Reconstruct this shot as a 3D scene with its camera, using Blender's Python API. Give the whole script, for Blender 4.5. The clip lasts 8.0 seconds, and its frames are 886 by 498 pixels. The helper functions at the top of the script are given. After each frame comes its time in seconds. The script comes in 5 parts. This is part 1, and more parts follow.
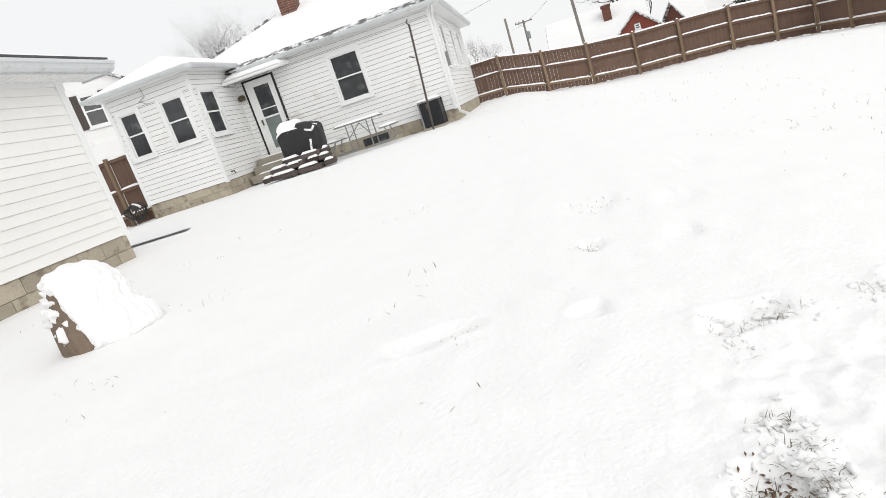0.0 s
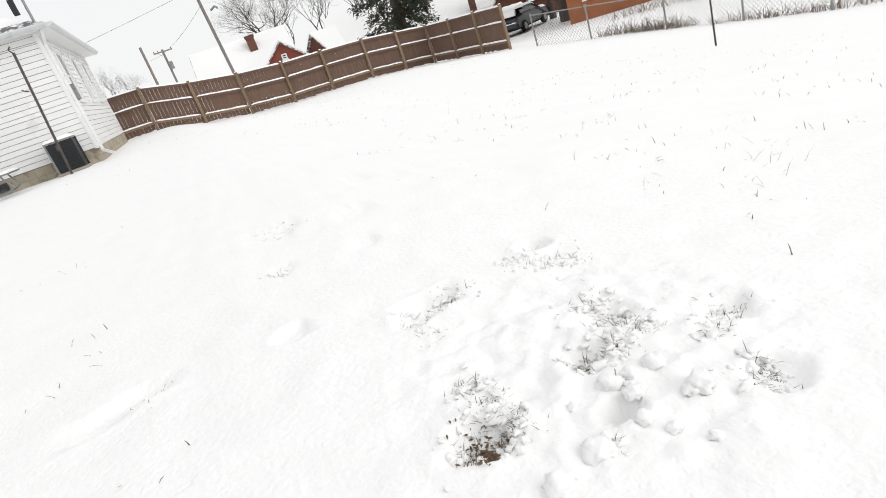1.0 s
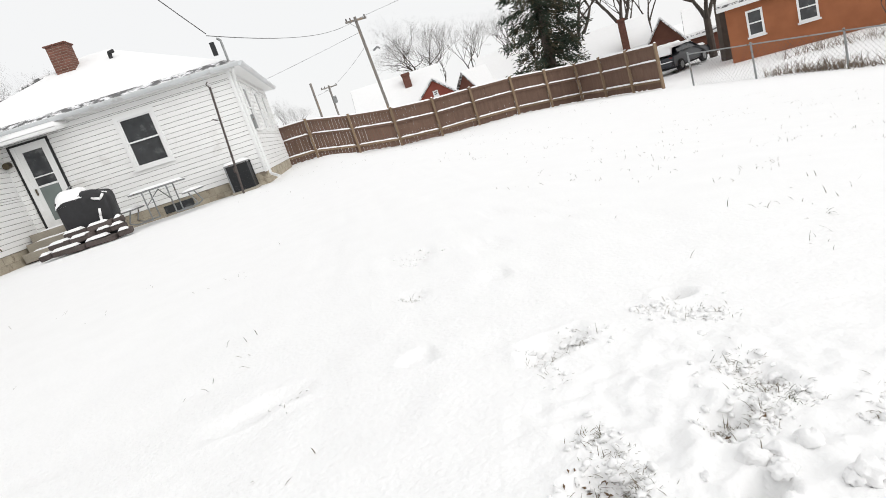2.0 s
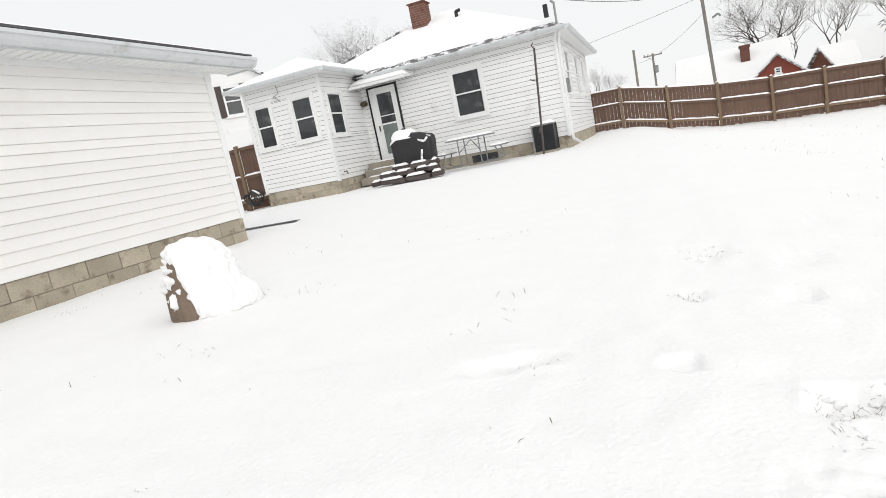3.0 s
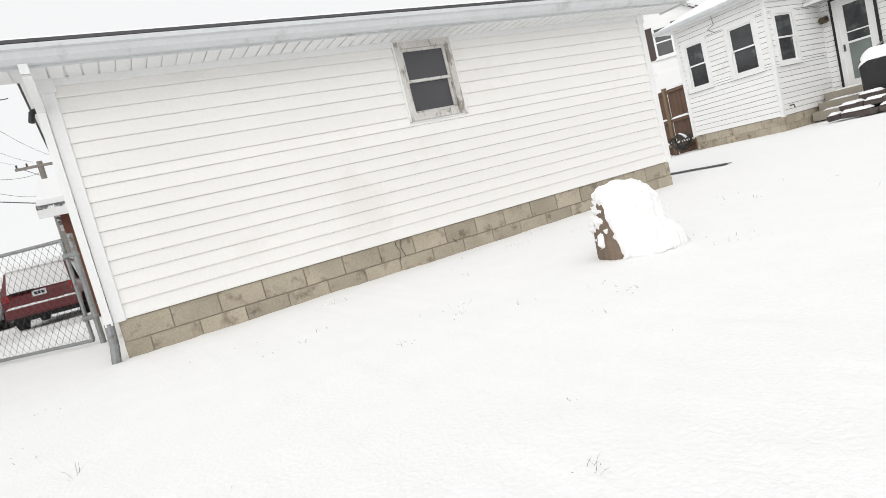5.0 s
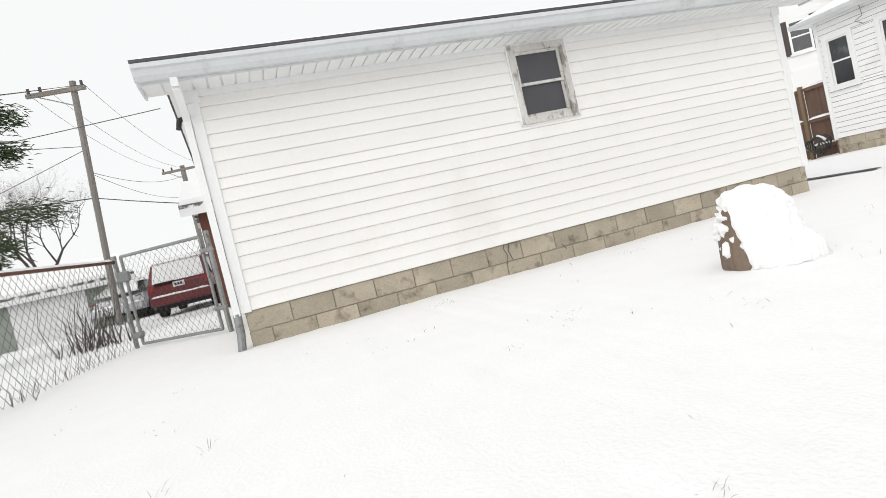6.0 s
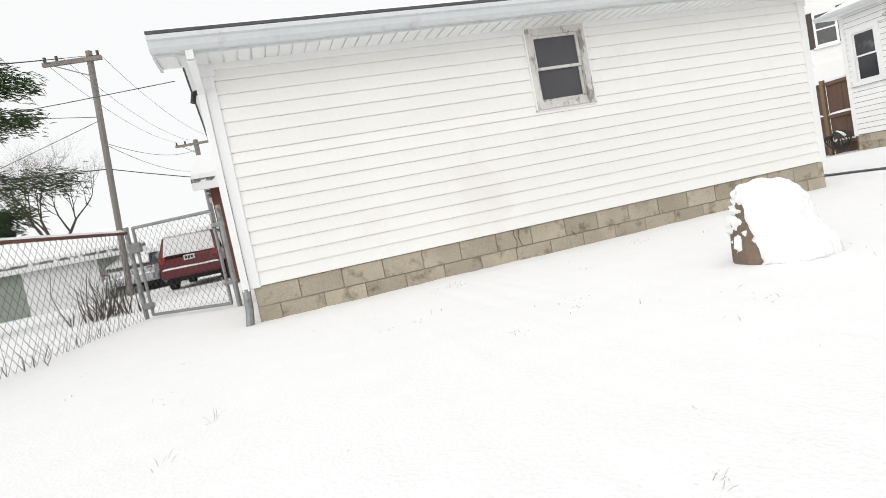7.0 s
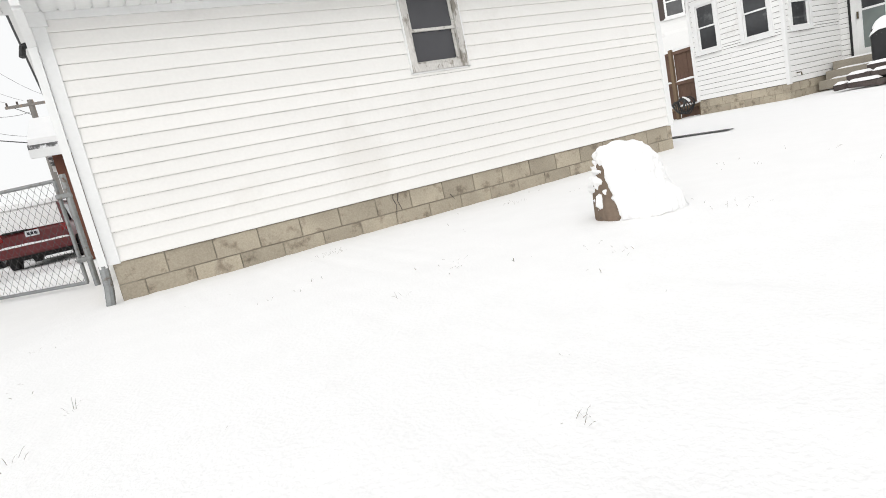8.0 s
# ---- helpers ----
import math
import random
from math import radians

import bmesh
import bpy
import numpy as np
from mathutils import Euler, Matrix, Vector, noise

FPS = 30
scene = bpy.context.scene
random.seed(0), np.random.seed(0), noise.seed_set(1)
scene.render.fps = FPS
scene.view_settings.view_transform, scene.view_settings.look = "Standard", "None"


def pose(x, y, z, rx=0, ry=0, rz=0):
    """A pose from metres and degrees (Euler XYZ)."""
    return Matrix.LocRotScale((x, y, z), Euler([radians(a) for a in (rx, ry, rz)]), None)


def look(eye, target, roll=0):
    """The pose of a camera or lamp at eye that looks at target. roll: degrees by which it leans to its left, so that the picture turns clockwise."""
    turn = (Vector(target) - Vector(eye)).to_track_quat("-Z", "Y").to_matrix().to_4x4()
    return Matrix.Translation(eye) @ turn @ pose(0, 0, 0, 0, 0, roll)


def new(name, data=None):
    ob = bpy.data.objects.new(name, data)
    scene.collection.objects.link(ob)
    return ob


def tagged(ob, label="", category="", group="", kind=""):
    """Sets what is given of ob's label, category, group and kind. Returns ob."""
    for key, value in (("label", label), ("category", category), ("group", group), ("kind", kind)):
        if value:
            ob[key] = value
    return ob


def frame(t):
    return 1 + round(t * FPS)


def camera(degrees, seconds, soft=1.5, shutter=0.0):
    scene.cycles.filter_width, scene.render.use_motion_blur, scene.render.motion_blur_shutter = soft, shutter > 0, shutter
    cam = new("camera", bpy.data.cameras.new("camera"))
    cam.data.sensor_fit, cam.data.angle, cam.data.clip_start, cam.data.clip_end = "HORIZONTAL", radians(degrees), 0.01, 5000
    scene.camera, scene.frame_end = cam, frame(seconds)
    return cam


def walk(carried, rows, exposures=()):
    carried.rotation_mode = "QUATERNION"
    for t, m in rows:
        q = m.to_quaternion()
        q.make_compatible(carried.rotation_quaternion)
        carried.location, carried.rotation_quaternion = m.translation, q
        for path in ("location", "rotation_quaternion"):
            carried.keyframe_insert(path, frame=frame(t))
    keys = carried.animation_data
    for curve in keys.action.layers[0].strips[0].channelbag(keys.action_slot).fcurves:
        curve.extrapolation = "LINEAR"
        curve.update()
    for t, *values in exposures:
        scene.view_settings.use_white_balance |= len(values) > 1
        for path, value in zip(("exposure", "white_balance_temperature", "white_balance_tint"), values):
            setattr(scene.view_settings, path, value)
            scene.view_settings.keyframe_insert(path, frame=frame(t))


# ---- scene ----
cam = camera(75.0, 8.0, soft=0.9)
PATH = [
    (0, pose(0.131, 0.116, 0.688, 75.32, 17.34, 8.32)),
    (0.5, pose(0.125, 0.107, 0.685, 67.45, 17.78, -19.33)),
    (1, pose(0.122, 0.102, 0.684, 67.56, 17.73, -25.35)),
    (1.2, pose(0.121, 0.101, 0.684, 68.85, 18.18, -24.85)),
    (2.3, pose(0.126, 0.101, 0.684, 77.51, 15.85, -1.79)),
    (2.5, pose(0.127, 0.104, 0.687, 78.52, 14.48, 4.75)),
    (3, pose(0.136, 0.120, 0.692, 79.93, 11.21, 19.56)),
    (3.5, pose(0.140, 0.122, 0.697, 79.67, 10.61, 27.33)),
    (4, pose(0.138, 0.121, 0.695, 79.37, 9.97, 36.09)),
    (4.5, pose(0.130, 0.112, 0.687, 79.82, 10.63, 46.57)),
    (5, pose(0.117, 0.096, 0.675, 84.01, 14.19, 60.57)),
    (5.2, pose(0.108, 0.088, 0.672, 86.28, 14.99, 67.22)),
    (6.5, pose(0.097, 0.073, 0.670, 86.88, 12.92, 72.01)),
    (7, pose(0.097, 0.072, 0.667, 85.64, 11.33, 72.44)),
    (7.5, pose(0.101, 0.075, 0.663, 83.92, 10.75, 71.15)),
    (8, pose(0.106, 0.085, 0.663, 79.69, 11.96, 60.37)),
]
walk(cam, PATH, exposures=[(0, 0.19), (4.5, 0.2), (7, 0.26), (8, 0.26)])

# ---- light: a bright, even snow sky ----
world = bpy.data.worlds.new("overcast")
scene.world = world
world.use_nodes = True
wn, wl = world.node_tree.nodes, world.node_tree.links
sky = wn.new("ShaderNodeTexSky")
sky.sky_type = "NISHITA"
sky.sun_disc = False
sky.sun_elevation, sky.sun_rotation = radians(32), radians(137)
scale = wn.new("ShaderNodeVectorMath")
scale.operation = "SCALE"
scale.inputs["Scale"].default_value = 0.08
wl.new(sky.outputs[0], scale.inputs[0])
cloud = wn.new("ShaderNodeMix")
cloud.data_type = "RGBA"
cloud.inputs[0].default_value = 0.96
cloud.inputs[7].default_value = (0.995, 0.998, 1.0, 1)
wl.new(scale.outputs[0], cloud.inputs[6])
wl.new(cloud.outputs[2], wn["Background"].inputs["Color"])
wn["Background"].inputs["Strength"].default_value = 0.83
sun = new("sun", bpy.data.lights.new("sun", "SUN"))
sun.data.energy, sun.data.angle, sun.data.color = 1.1, radians(60), (1.0, 0.98, 0.955)
sun.matrix_world = look((0, 0, 15), (-12, 13, 4))


# ---- materials ----
def material(name, color, rough=0.7, metal=0.0, vary=0.12, grain=20.0, coarse=1.5, bump=0.0, color2=None, patch=0.0, patch_scale=3.0,
             stretch=(1, 1, 1), piece=0.0, spec=0.5, alpha=None):
    """A surface with grain and stains at two scales; color2 shows in patches, piece varies it object by object."""
    mat = bpy.data.materials.new(name)
    mat.use_nodes = True
    n, k = mat.node_tree.nodes, mat.node_tree.links
    b = n["Principled BSDF"]
    b.inputs["Roughness"].default_value, b.inputs["Metallic"].default_value = rough, metal
    b.inputs["Specular IOR Level"].default_value = spec
    tc = n.new("ShaderNodeTexCoord")
    mp = n.new("ShaderNodeMapping")
    mp.inputs["Scale"].default_value = stretch
    place, shift = n.new("ShaderNodeObjectInfo"), n.new("ShaderNodeVectorMath")
    k.new(tc.outputs["Object"], shift.inputs[0]), k.new(place.outputs["Location"], shift.inputs[1])
    k.new(shift.outputs[0], mp.inputs[0])
    fine, large = n.new("ShaderNodeTexNoise"), n.new("ShaderNodeTexNoise")
    fine.inputs["Scale"].default_value, large.inputs["Scale"].default_value = grain, coarse
    fine.inputs["Detail"].default_value = large.inputs["Detail"].default_value = 4
    for t in (fine, large):
        k.new(mp.outputs[0], t.inputs["Vector"])
    add = n.new("ShaderNodeMath")
    k.new(fine.outputs["Fac"], add.inputs[0]), k.new(large.outputs["Fac"], add.inputs[1])
    level = n.new("ShaderNodeMapRange")
    level.inputs[1].default_value, level.inputs[2].default_value = 0.6, 1.4
    level.inputs[3].default_value, level.inputs[4].default_value = 1 - vary, 1 + vary
    k.new(add.outputs[0], level.inputs[0])
    last = level.outputs[0]
    if piece:
        info, pr = n.new("ShaderNodeObjectInfo"), n.new("ShaderNodeMapRange")
        pr.inputs[3].default_value, pr.inputs[4].default_value = 1 - piece, 1 + piece
        k.new(info.outputs["Random"], pr.inputs[0])
        mul = n.new("ShaderNodeMath")
        mul.operation = "MULTIPLY"
        k.new(last, mul.inputs[0]), k.new(pr.outputs[0], mul.inputs[1])
        last = mul.outputs[0]
    col = n.new("ShaderNodeMix")
    col.data_type = "RGBA"
    col.inputs[6].default_value = (*color, 1)
    col.inputs[7].default_value = (*(color2 or color), 1)
    col.inputs[0].default_value = 0.0
    if color2:
        ptex, ramp = n.new("ShaderNodeTexNoise"), n.new("ShaderNodeMapRange")
        ptex.inputs["Scale"].default_value, ptex.inputs["Detail"].default_value = patch_scale, 6
        ptex.inputs["Roughness"].default_value = 0.65
        k.new(mp.outputs[0], ptex.inputs["Vector"])
        ramp.inputs[1].default_value, ramp.inputs[2].default_value = 0.62 - patch * 0.3, 0.72 - patch * 0.3
        k.new(ptex.outputs["Fac"], ramp.inputs[0]), k.new(ramp.outputs[0], col.inputs[0])
    tint = n.new("ShaderNodeVectorMath")
    tint.operation = "SCALE"
    k.new(col.outputs[2], tint.inputs[0]), k.new(last, tint.inputs["Scale"])
    k.new(tint.outputs[0], b.inputs["Base Color"])
    if bump:
        bn = n.new("ShaderNodeBump")
        bn.inputs["Strength"].default_value, bn.inputs["Distance"].default_value = 0.5, bump
        k.new(add.outputs[0], bn.inputs["Height"]), k.new(bn.outputs[0], b.inputs["Normal"])
    return mat


SNOW = material("snow", (0.88, 0.878, 0.876), 0.9, vary=0.02, grain=60, coarse=4, bump=0.009, spec=0.2)
SIDING = material("white_vinyl", (0.80, 0.79, 0.765), 0.45, vary=0.035, grain=40, coarse=0.7, bump=0.001, color2=(0.76, 0.745, 0.715), patch=0.2,
                  patch_scale=0.9, stretch=(1, 1, 1), piece=0.02)
HOUSE_SIDING = material("house_vinyl", (0.80, 0.80, 0.79), 0.5, vary=0.035, grain=30, coarse=0.6, bump=0.001, color2=(0.68, 0.67, 0.65), patch=0.1,
                        patch_scale=1.2, piece=0.02)
TRIM = material("white_trim", (0.78, 0.785, 0.78), 0.4, vary=0.04, grain=30, coarse=2)
GUTTER = material("gutter_metal", (0.60, 0.62, 0.63), 0.4, vary=0.05, grain=25, coarse=3, color2=(0.5, 0.5, 0.5), patch=0.15, patch_scale=4)
BLOCK = material("concrete_block", (0.39, 0.345, 0.27), 0.95, vary=0.22, grain=70, coarse=3, bump=0.006, color2=(0.23, 0.195, 0.15), patch=0.27,
                 patch_scale=4.5, piece=0.12, spec=0.2)
MORTAR = material("mortar", (0.29, 0.26, 0.21), 0.95, vary=0.15, grain=80, bump=0.004, spec=0.2)
OLD_WOOD = material("flaking_paint_wood", (0.58, 0.565, 0.54), 0.85, vary=0.2, grain=60, coarse=6, bump=0.004, color2=(0.27, 0.25, 0.22), patch=0.35,
                    patch_scale=16, stretch=(1, 1, 0.35), spec=0.2)
WORN_PAINT = material("worn_white_paint", (0.6, 0.59, 0.56), 0.8, vary=0.15, grain=50, coarse=6, bump=0.002, color2=(0.33, 0.31, 0.28), patch=0.25, patch_scale=14, spec=0.2)
FENCE_WOOD = material("brown_stained_boards", (0.15, 0.096, 0.072), 0.85, vary=0.2, grain=30, coarse=2, bump=0.003, stretch=(4, 4, 0.6), piece=0.08, spec=0.2)
POST_WOOD = material("tan_treated_post", (0.225, 0.16, 0.105), 0.85, vary=0.2, grain=30, coarse=3, bump=0.003, stretch=(4, 4, 0.5), piece=0.12, spec=0.2)
SHINGLE = material("grey_shingle", (0.13, 0.13, 0.13), 0.95, vary=0.3, grain=60, coarse=6, bump=0.006, color2=(0.8, 0.8, 0.81), patch=0.5, patch_scale=4)
ROOF_EDGE = material("dark_shingle", (0.10, 0.10, 0.105), 0.95, vary=0.3, grain=60, coarse=6, bump=0.006)
# paler patches painted into the glass colour stand in for reflections
GLASS_DARK = material("window_glass", (0.045, 0.047, 0.05), 0.08, vary=0.3, grain=5, coarse=1.5, color2=(0.085, 0.088, 0.09), patch=0.2, patch_scale=2.5)
# even grey, rougher glass for the garage window
GREY_GLASS = material("grey_glass", (0.06, 0.06, 0.066), 0.25, vary=0.1, grain=6, coarse=2)
STORM_GLASS = material("storm_door_glass", (0.17, 0.2, 0.19), 0.1, vary=0.1, grain=4, coarse=2)
BLACK_TRIM = material("black_trim", (0.012, 0.012, 0.013), 0.5, vary=0.2)
COVER = material("black_vinyl_cover", (0.016, 0.016, 0.018), 0.55, vary=0.25, grain=12, coarse=3, bump=0.01)
STEEL = material("galvanised_steel", (0.27, 0.28, 0.28), 0.5, 0.6, vary=0.2, grain=40, coarse=5, color2=(0.12, 0.07, 0.045), patch=0.15, patch_scale=6)
WIRE = material("fence_wire", (0.085, 0.085, 0.085), 0.55, 0.4, vary=0.15)
RUST = material("rusty_rail", (0.13, 0.055, 0.04), 0.8, vary=0.3, grain=30, coarse=5, bump=0.002)
PIPE = material("rusty_iron_pipe", (0.075, 0.06, 0.055), 0.7, vary=0.35, grain=30, coarse=6)
STONE = material("stacked_stone", (0.085, 0.07, 0.065), 0.9, vary=0.3, grain=30, coarse=4, bump=0.008, piece=0.3, spec=0.3)
ROCK = material("brown_boulder", (0.19, 0.145, 0.11), 0.95, vary=0.2, grain=40, coarse=4, bump=0.012, color2=(0.12, 0.1, 0.085), patch=0.3,
                patch_scale=8, spec=0.2)
CONCRETE = material("step_concrete", (0.33, 0.30, 0.25), 0.95, vary=0.15, grain=50, coarse=3, bump=0.004, spec=0.2)
AC_METAL = material("dark_condenser", (0.02, 0.022, 0.025), 0.5, 0.2, vary=0.2)
POLE_WOOD = material("weathered_pole", (0.21, 0.195, 0.18), 0.9, vary=0.2, grain=25, coarse=2, bump=0.004, stretch=(5, 5, 0.3), color2=(0.3, 0.2, 0.12), patch=0.25, patch_scale=1)
BRICK = material("orange_brick", (0.30, 0.115, 0.055), 0.9, vary=0.2, grain=40, coarse=2, bump=0.004, piece=0.12, spec=0.2)
BRICK_DARK = material("dark_brick", (0.145, 0.066, 0.047), 0.9, vary=0.2, grain=40, coarse=2, bump=0.004, spec=0.2)
BRICK_RED = material("red_painted_wall", (0.25, 0.075, 0.055), 0.85, vary=0.12, grain=40, coarse=2, bump=0.003, spec=0.2)
CHIMNEY = material("chimney_brick", (0.16, 0.075, 0.058), 0.9, vary=0.25, grain=30, coarse=5, bump=0.004, piece=0.2, spec=0.2)
FOUND_GREY = material("grey_foundation", (0.35, 0.36, 0.37), 0.9, vary=0.12, grain=30, coarse=2, bump=0.003, spec=0.2)
CAR_RED = material("maroon_paint", (0.13, 0.012, 0.015), 0.3, vary=0.1, grain=20)
CAR_DARK = material("dark_car_paint", (0.02, 0.023, 0.03), 0.3, vary=0.1)
CAR_SILVER = material("silver_car_paint", (0.45, 0.46, 0.48), 0.3, 0.3, vary=0.1)
TYRE = material("black_rubber", (0.012, 0.012, 0.012), 0.85, vary=0.2)
LIGHT_RED = material("tail_lamp", (0.25, 0.01, 0.01), 0.2, vary=0.1)
PLATE = material("number_plate", (0.65, 0.66, 0.68), 0.5, vary=0.05)
INK = material("dark_ink", (0.02, 0.02, 0.03), 0.6, vary=0.05)
SAGE = material("sage_garage_paint", (0.30, 0.33, 0.29), 0.8, vary=0.1, grain=20, coarse=1.5, spec=0.3)
BARK = material("bare_bark", (0.085, 0.07, 0.06), 0.95, vary=0.3, grain=30, coarse=3, bump=0.004, spec=0.2)
BRUSH = material("dry_brush", (0.17, 0.125, 0.09), 0.95, vary=0.3, grain=10, spec=0.2)
TWIG = material("bare_twigs", (0.078, 0.066, 0.058), 0.95, vary=0.25, grain=10, spec=0.2)
NEEDLE = material("spruce_needles", (0.035, 0.048, 0.034), 0.9, vary=0.4, grain=6, coarse=0.8, color2=(0.10, 0.085, 0.055), patch=0.4, patch_scale=1.2, spec=0.2)
PINE = material("pine_needles", (0.055, 0.08, 0.04), 0.9, vary=0.4, grain=8, coarse=1, color2=(0.13, 0.105, 0.05), patch=0.15, patch_scale=1.5, spec=0.2)
GRASS = material("winter_grass", (0.17, 0.14, 0.10), 0.95, vary=0.4, grain=30, coarse=5, color2=(0.07, 0.08, 0.04), patch=0.4, patch_scale=12, spec=0.2)
SOIL = material("wet_soil", (0.15, 0.10, 0.065), 0.95, vary=0.35, grain=50, coarse=8, bump=0.01, spec=0.3)
WET = material("wet_asphalt", (0.035, 0.035, 0.037), 0.5, vary=0.3, grain=40, coarse=4)
SHUTTER = material("dark_shutter", (0.06, 0.045, 0.04), 0.7, vary=0.15, grain=20)
RUBBER = material("hose_rubber", (0.02, 0.022, 0.022), 0.5, vary=0.3)
BRASS = material("porch_lamp_metal", (0.10, 0.08, 0.05), 0.4, 0.6, vary=0.2)
# dark wall backing: its colour draws the shadow lines in the siding gaps
SHADE_BACKING = material("shade_backing", (0.17, 0.165, 0.155), 0.9, vary=0.15, grain=20, coarse=2, spec=0.2)
CURTAIN = material("curtain_cloth", (0.5, 0.47, 0.42), 0.9, vary=0.15, grain=8, stretch=(6, 6, 0.5))


# ---- building blocks ----
def part(name, bm, mat, parent=None, label="", smooth=False):
    """Link a bmesh as one mesh object under a thing or part."""
    me = bpy.data.meshes.new(name)
    bm.to_mesh(me)
    bm.free()
    me.materials.append(mat)
    if smooth:
        me.polygons.foreach_set("use_smooth", [True] * len(me.polygons))
    ob = new(name, me)
    ob.parent = parent
    return tagged(ob, label)


def empty(name, label, category, group="", kind="", at=(0, 0, 0)):
    ob = new(name)
    ob.empty_display_size = 0.2
    ob.location = at
    bpy.context.view_layer.update()
    return tagged(ob, label, category, group, kind)


def under(ob, parent):
    """Put a part that was built in world places under a thing that stands elsewhere."""
    ob.parent = parent
    ob.matrix_parent_inverse = Matrix.Translation(parent.location).inverted()
    return ob


def box(bm, x0, y0, z0, x1, y1, z1, m=None, bevel=0.0):
    vs = [bm.verts.new((x, y, z)) for x in (x0, x1) for y in (y0, y1) for z in (z0, z1)]
    fs = [bm.faces.new([vs[i] for i in f]) for f in ((0, 1, 3, 2), (4, 6, 7, 5), (0, 4, 5, 1), (2, 3, 7, 6), (0, 2, 6, 4), (1, 5, 7, 3))]
    if bevel:
        es = {e for f in fs for e in f.edges}
        r = bmesh.ops.bevel(bm, geom=list(es), offset=bevel, segments=2, affect="EDGES", profile=0.5)
        vs = list({v for f in r["faces"] for v in f.verts} | {v for v in vs if v.is_valid})
    if m is not None:
        bmesh.ops.transform(bm, matrix=m, verts=[v for v in vs if v.is_valid])
    return bm


def boxes(*dims, m=None, bevel=0.0):
    bm = bmesh.new()
    for d in dims:
        box(bm, *d, m=m, bevel=bevel)
    return bm


def tube(bm, a, b, ra, rb=None, n=8, caps=True):
    """A tapered round bar from a to b."""
    a, b, rb = Vector(a), Vector(b), ra if rb is None else rb
    d = (b - a).normalized()
    s = d.orthogonal().normalized()
    t = d.cross(s)
    ring = [[bm.verts.new(p + (s * math.cos(2 * math.pi * i / n) + t * math.sin(2 * math.pi * i / n)) * r) for i in range(n)] for p, r in ((a, ra), (b, rb))]
    for i in range(n):
        bm.faces.new((ring[0][i], ring[0][(i + 1) % n], ring[1][(i + 1) % n], ring[1][i]))
    if caps:
        bm.faces.new(ring[0][::-1]), bm.faces.new(ring[1])
    return bm


def tubes(points, r, n=8):
    bm = bmesh.new()
    for a, b in zip(points, points[1:]):
        tube(bm, a, b, r, n=n)
    return bm


def prism(bm, profile, a, b, up=Vector((0, 0, 1))):
    """A profile of (out, up) points carried from a to b; out is to the right of the way."""
    a, b = Vector(a), Vector(b)
    out = (b - a).normalized().cross(up)
    ra, rb = ([bm.verts.new(p + out * u + up * w) for u, w in profile] for p in (a, b))
    n = len(profile)
    for i in range(n):
        bm.faces.new((ra[i], ra[(i + 1) % n], rb[(i + 1) % n], rb[i]))
    bm.faces.new(ra[::-1]), bm.faces.new(rb)
    bmesh.ops.recalc_face_normals(bm, faces=bm.faces[:])
    return bm


def solid(verts, faces):
    bm = bmesh.new()
    vs = [bm.verts.new(v) for v in verts]
    for f in faces:
        bm.faces.new([vs[i] for i in f])
    bmesh.ops.recalc_face_normals(bm, faces=bm.faces[:])
    return bm


def snow_slab(x0, y0, x1, y1, z, h, m=None, seed=0, step=0.06):
    """A soft, uneven layer of snow with rounded edges."""
    bm = bmesh.new()
    nx, ny = max(3, min(60, int((x1 - x0) / step))), max(3, min(60, int((y1 - y0) / step)))
    top = {}
    for i in range(nx + 1):
        for j in range(ny + 1):
            u, v = i / nx, j / ny
            x, y = x0 + (x1 - x0) * u, y0 + (y1 - y0) * v
            e = min(1, 6 * min(u, 1 - u) * max(1, (x1 - x0) / 0.6)) * min(1, 6 * min(v, 1 - v) * max(1, (y1 - y0) / 0.6))
            w = noise.noise((x * 3 + seed, y * 3, seed * 1.7))
            q = h * (1 + 0.35 * w) * math.sqrt(max(0.0, 1 - (1 - e) ** 2))
            top[i, j] = bm.verts.new((x + 0.01 * w, y + 0.01 * w, z + q))
    for i in range(nx):
        for j in range(ny):
            bm.faces.new((top[i, j], top[i + 1, j], top[i + 1, j + 1], top[i, j + 1]))
    bot = [bm.verts.new(p) for p in ((x0, y0, z - 0.004), (x1, y0, z - 0.004), (x1, y1, z - 0.004), (x0, y1, z - 0.004))]
    bm.faces.new(bot[::-1])
    if m is not None:
        bmesh.ops.transform(bm, matrix=m, verts=bm.verts[:])
    return bm


# ---- the ground: one snow sheet, falling gently to the east ----
def smooth(a, b, x):
    t = min(1, max(0, (x - a) / (b - a)))
    return t * t * (3 - 2 * t)


# hollows: x, y, radius, depth
PRINTS = [(0.90, 1.61, 0.09, 0.09), (0.49, 1.50, 0.15, 0.07), (0.43, 1.46, 0.10, 0.05), (0.26, 3.0, 0.22, 0.06), (0.20, 2.35, 0.09, 0.04), (-0.30, 1.80, 0.13, 0.05), (-0.5, 3.3, 0.13, 0.03),
          (0.13, 1.71, 0.10, 0.04), (-0.43, 1.75, 0.13, 0.05), (0.63, 2.8, 0.16, 0.05), (0.54, 2.29, 0.12, 0.05), (0.34, 0.91, 0.11, 0.08), (0.62, 0.98, 0.08, 0.06), (0.57, 0.80, 0.06, 0.10),
          (0.76, 1.08, 0.11, 0.05), (0.95, 0.92, 0.10, 0.05), (0.82, 0.70, 0.09, 0.05), (-1.2, 1.9, 0.16, 0.02), (-0.2, 3.9, 0.15, 0.03), (0.9, 3.6, 0.16, 0.04)]


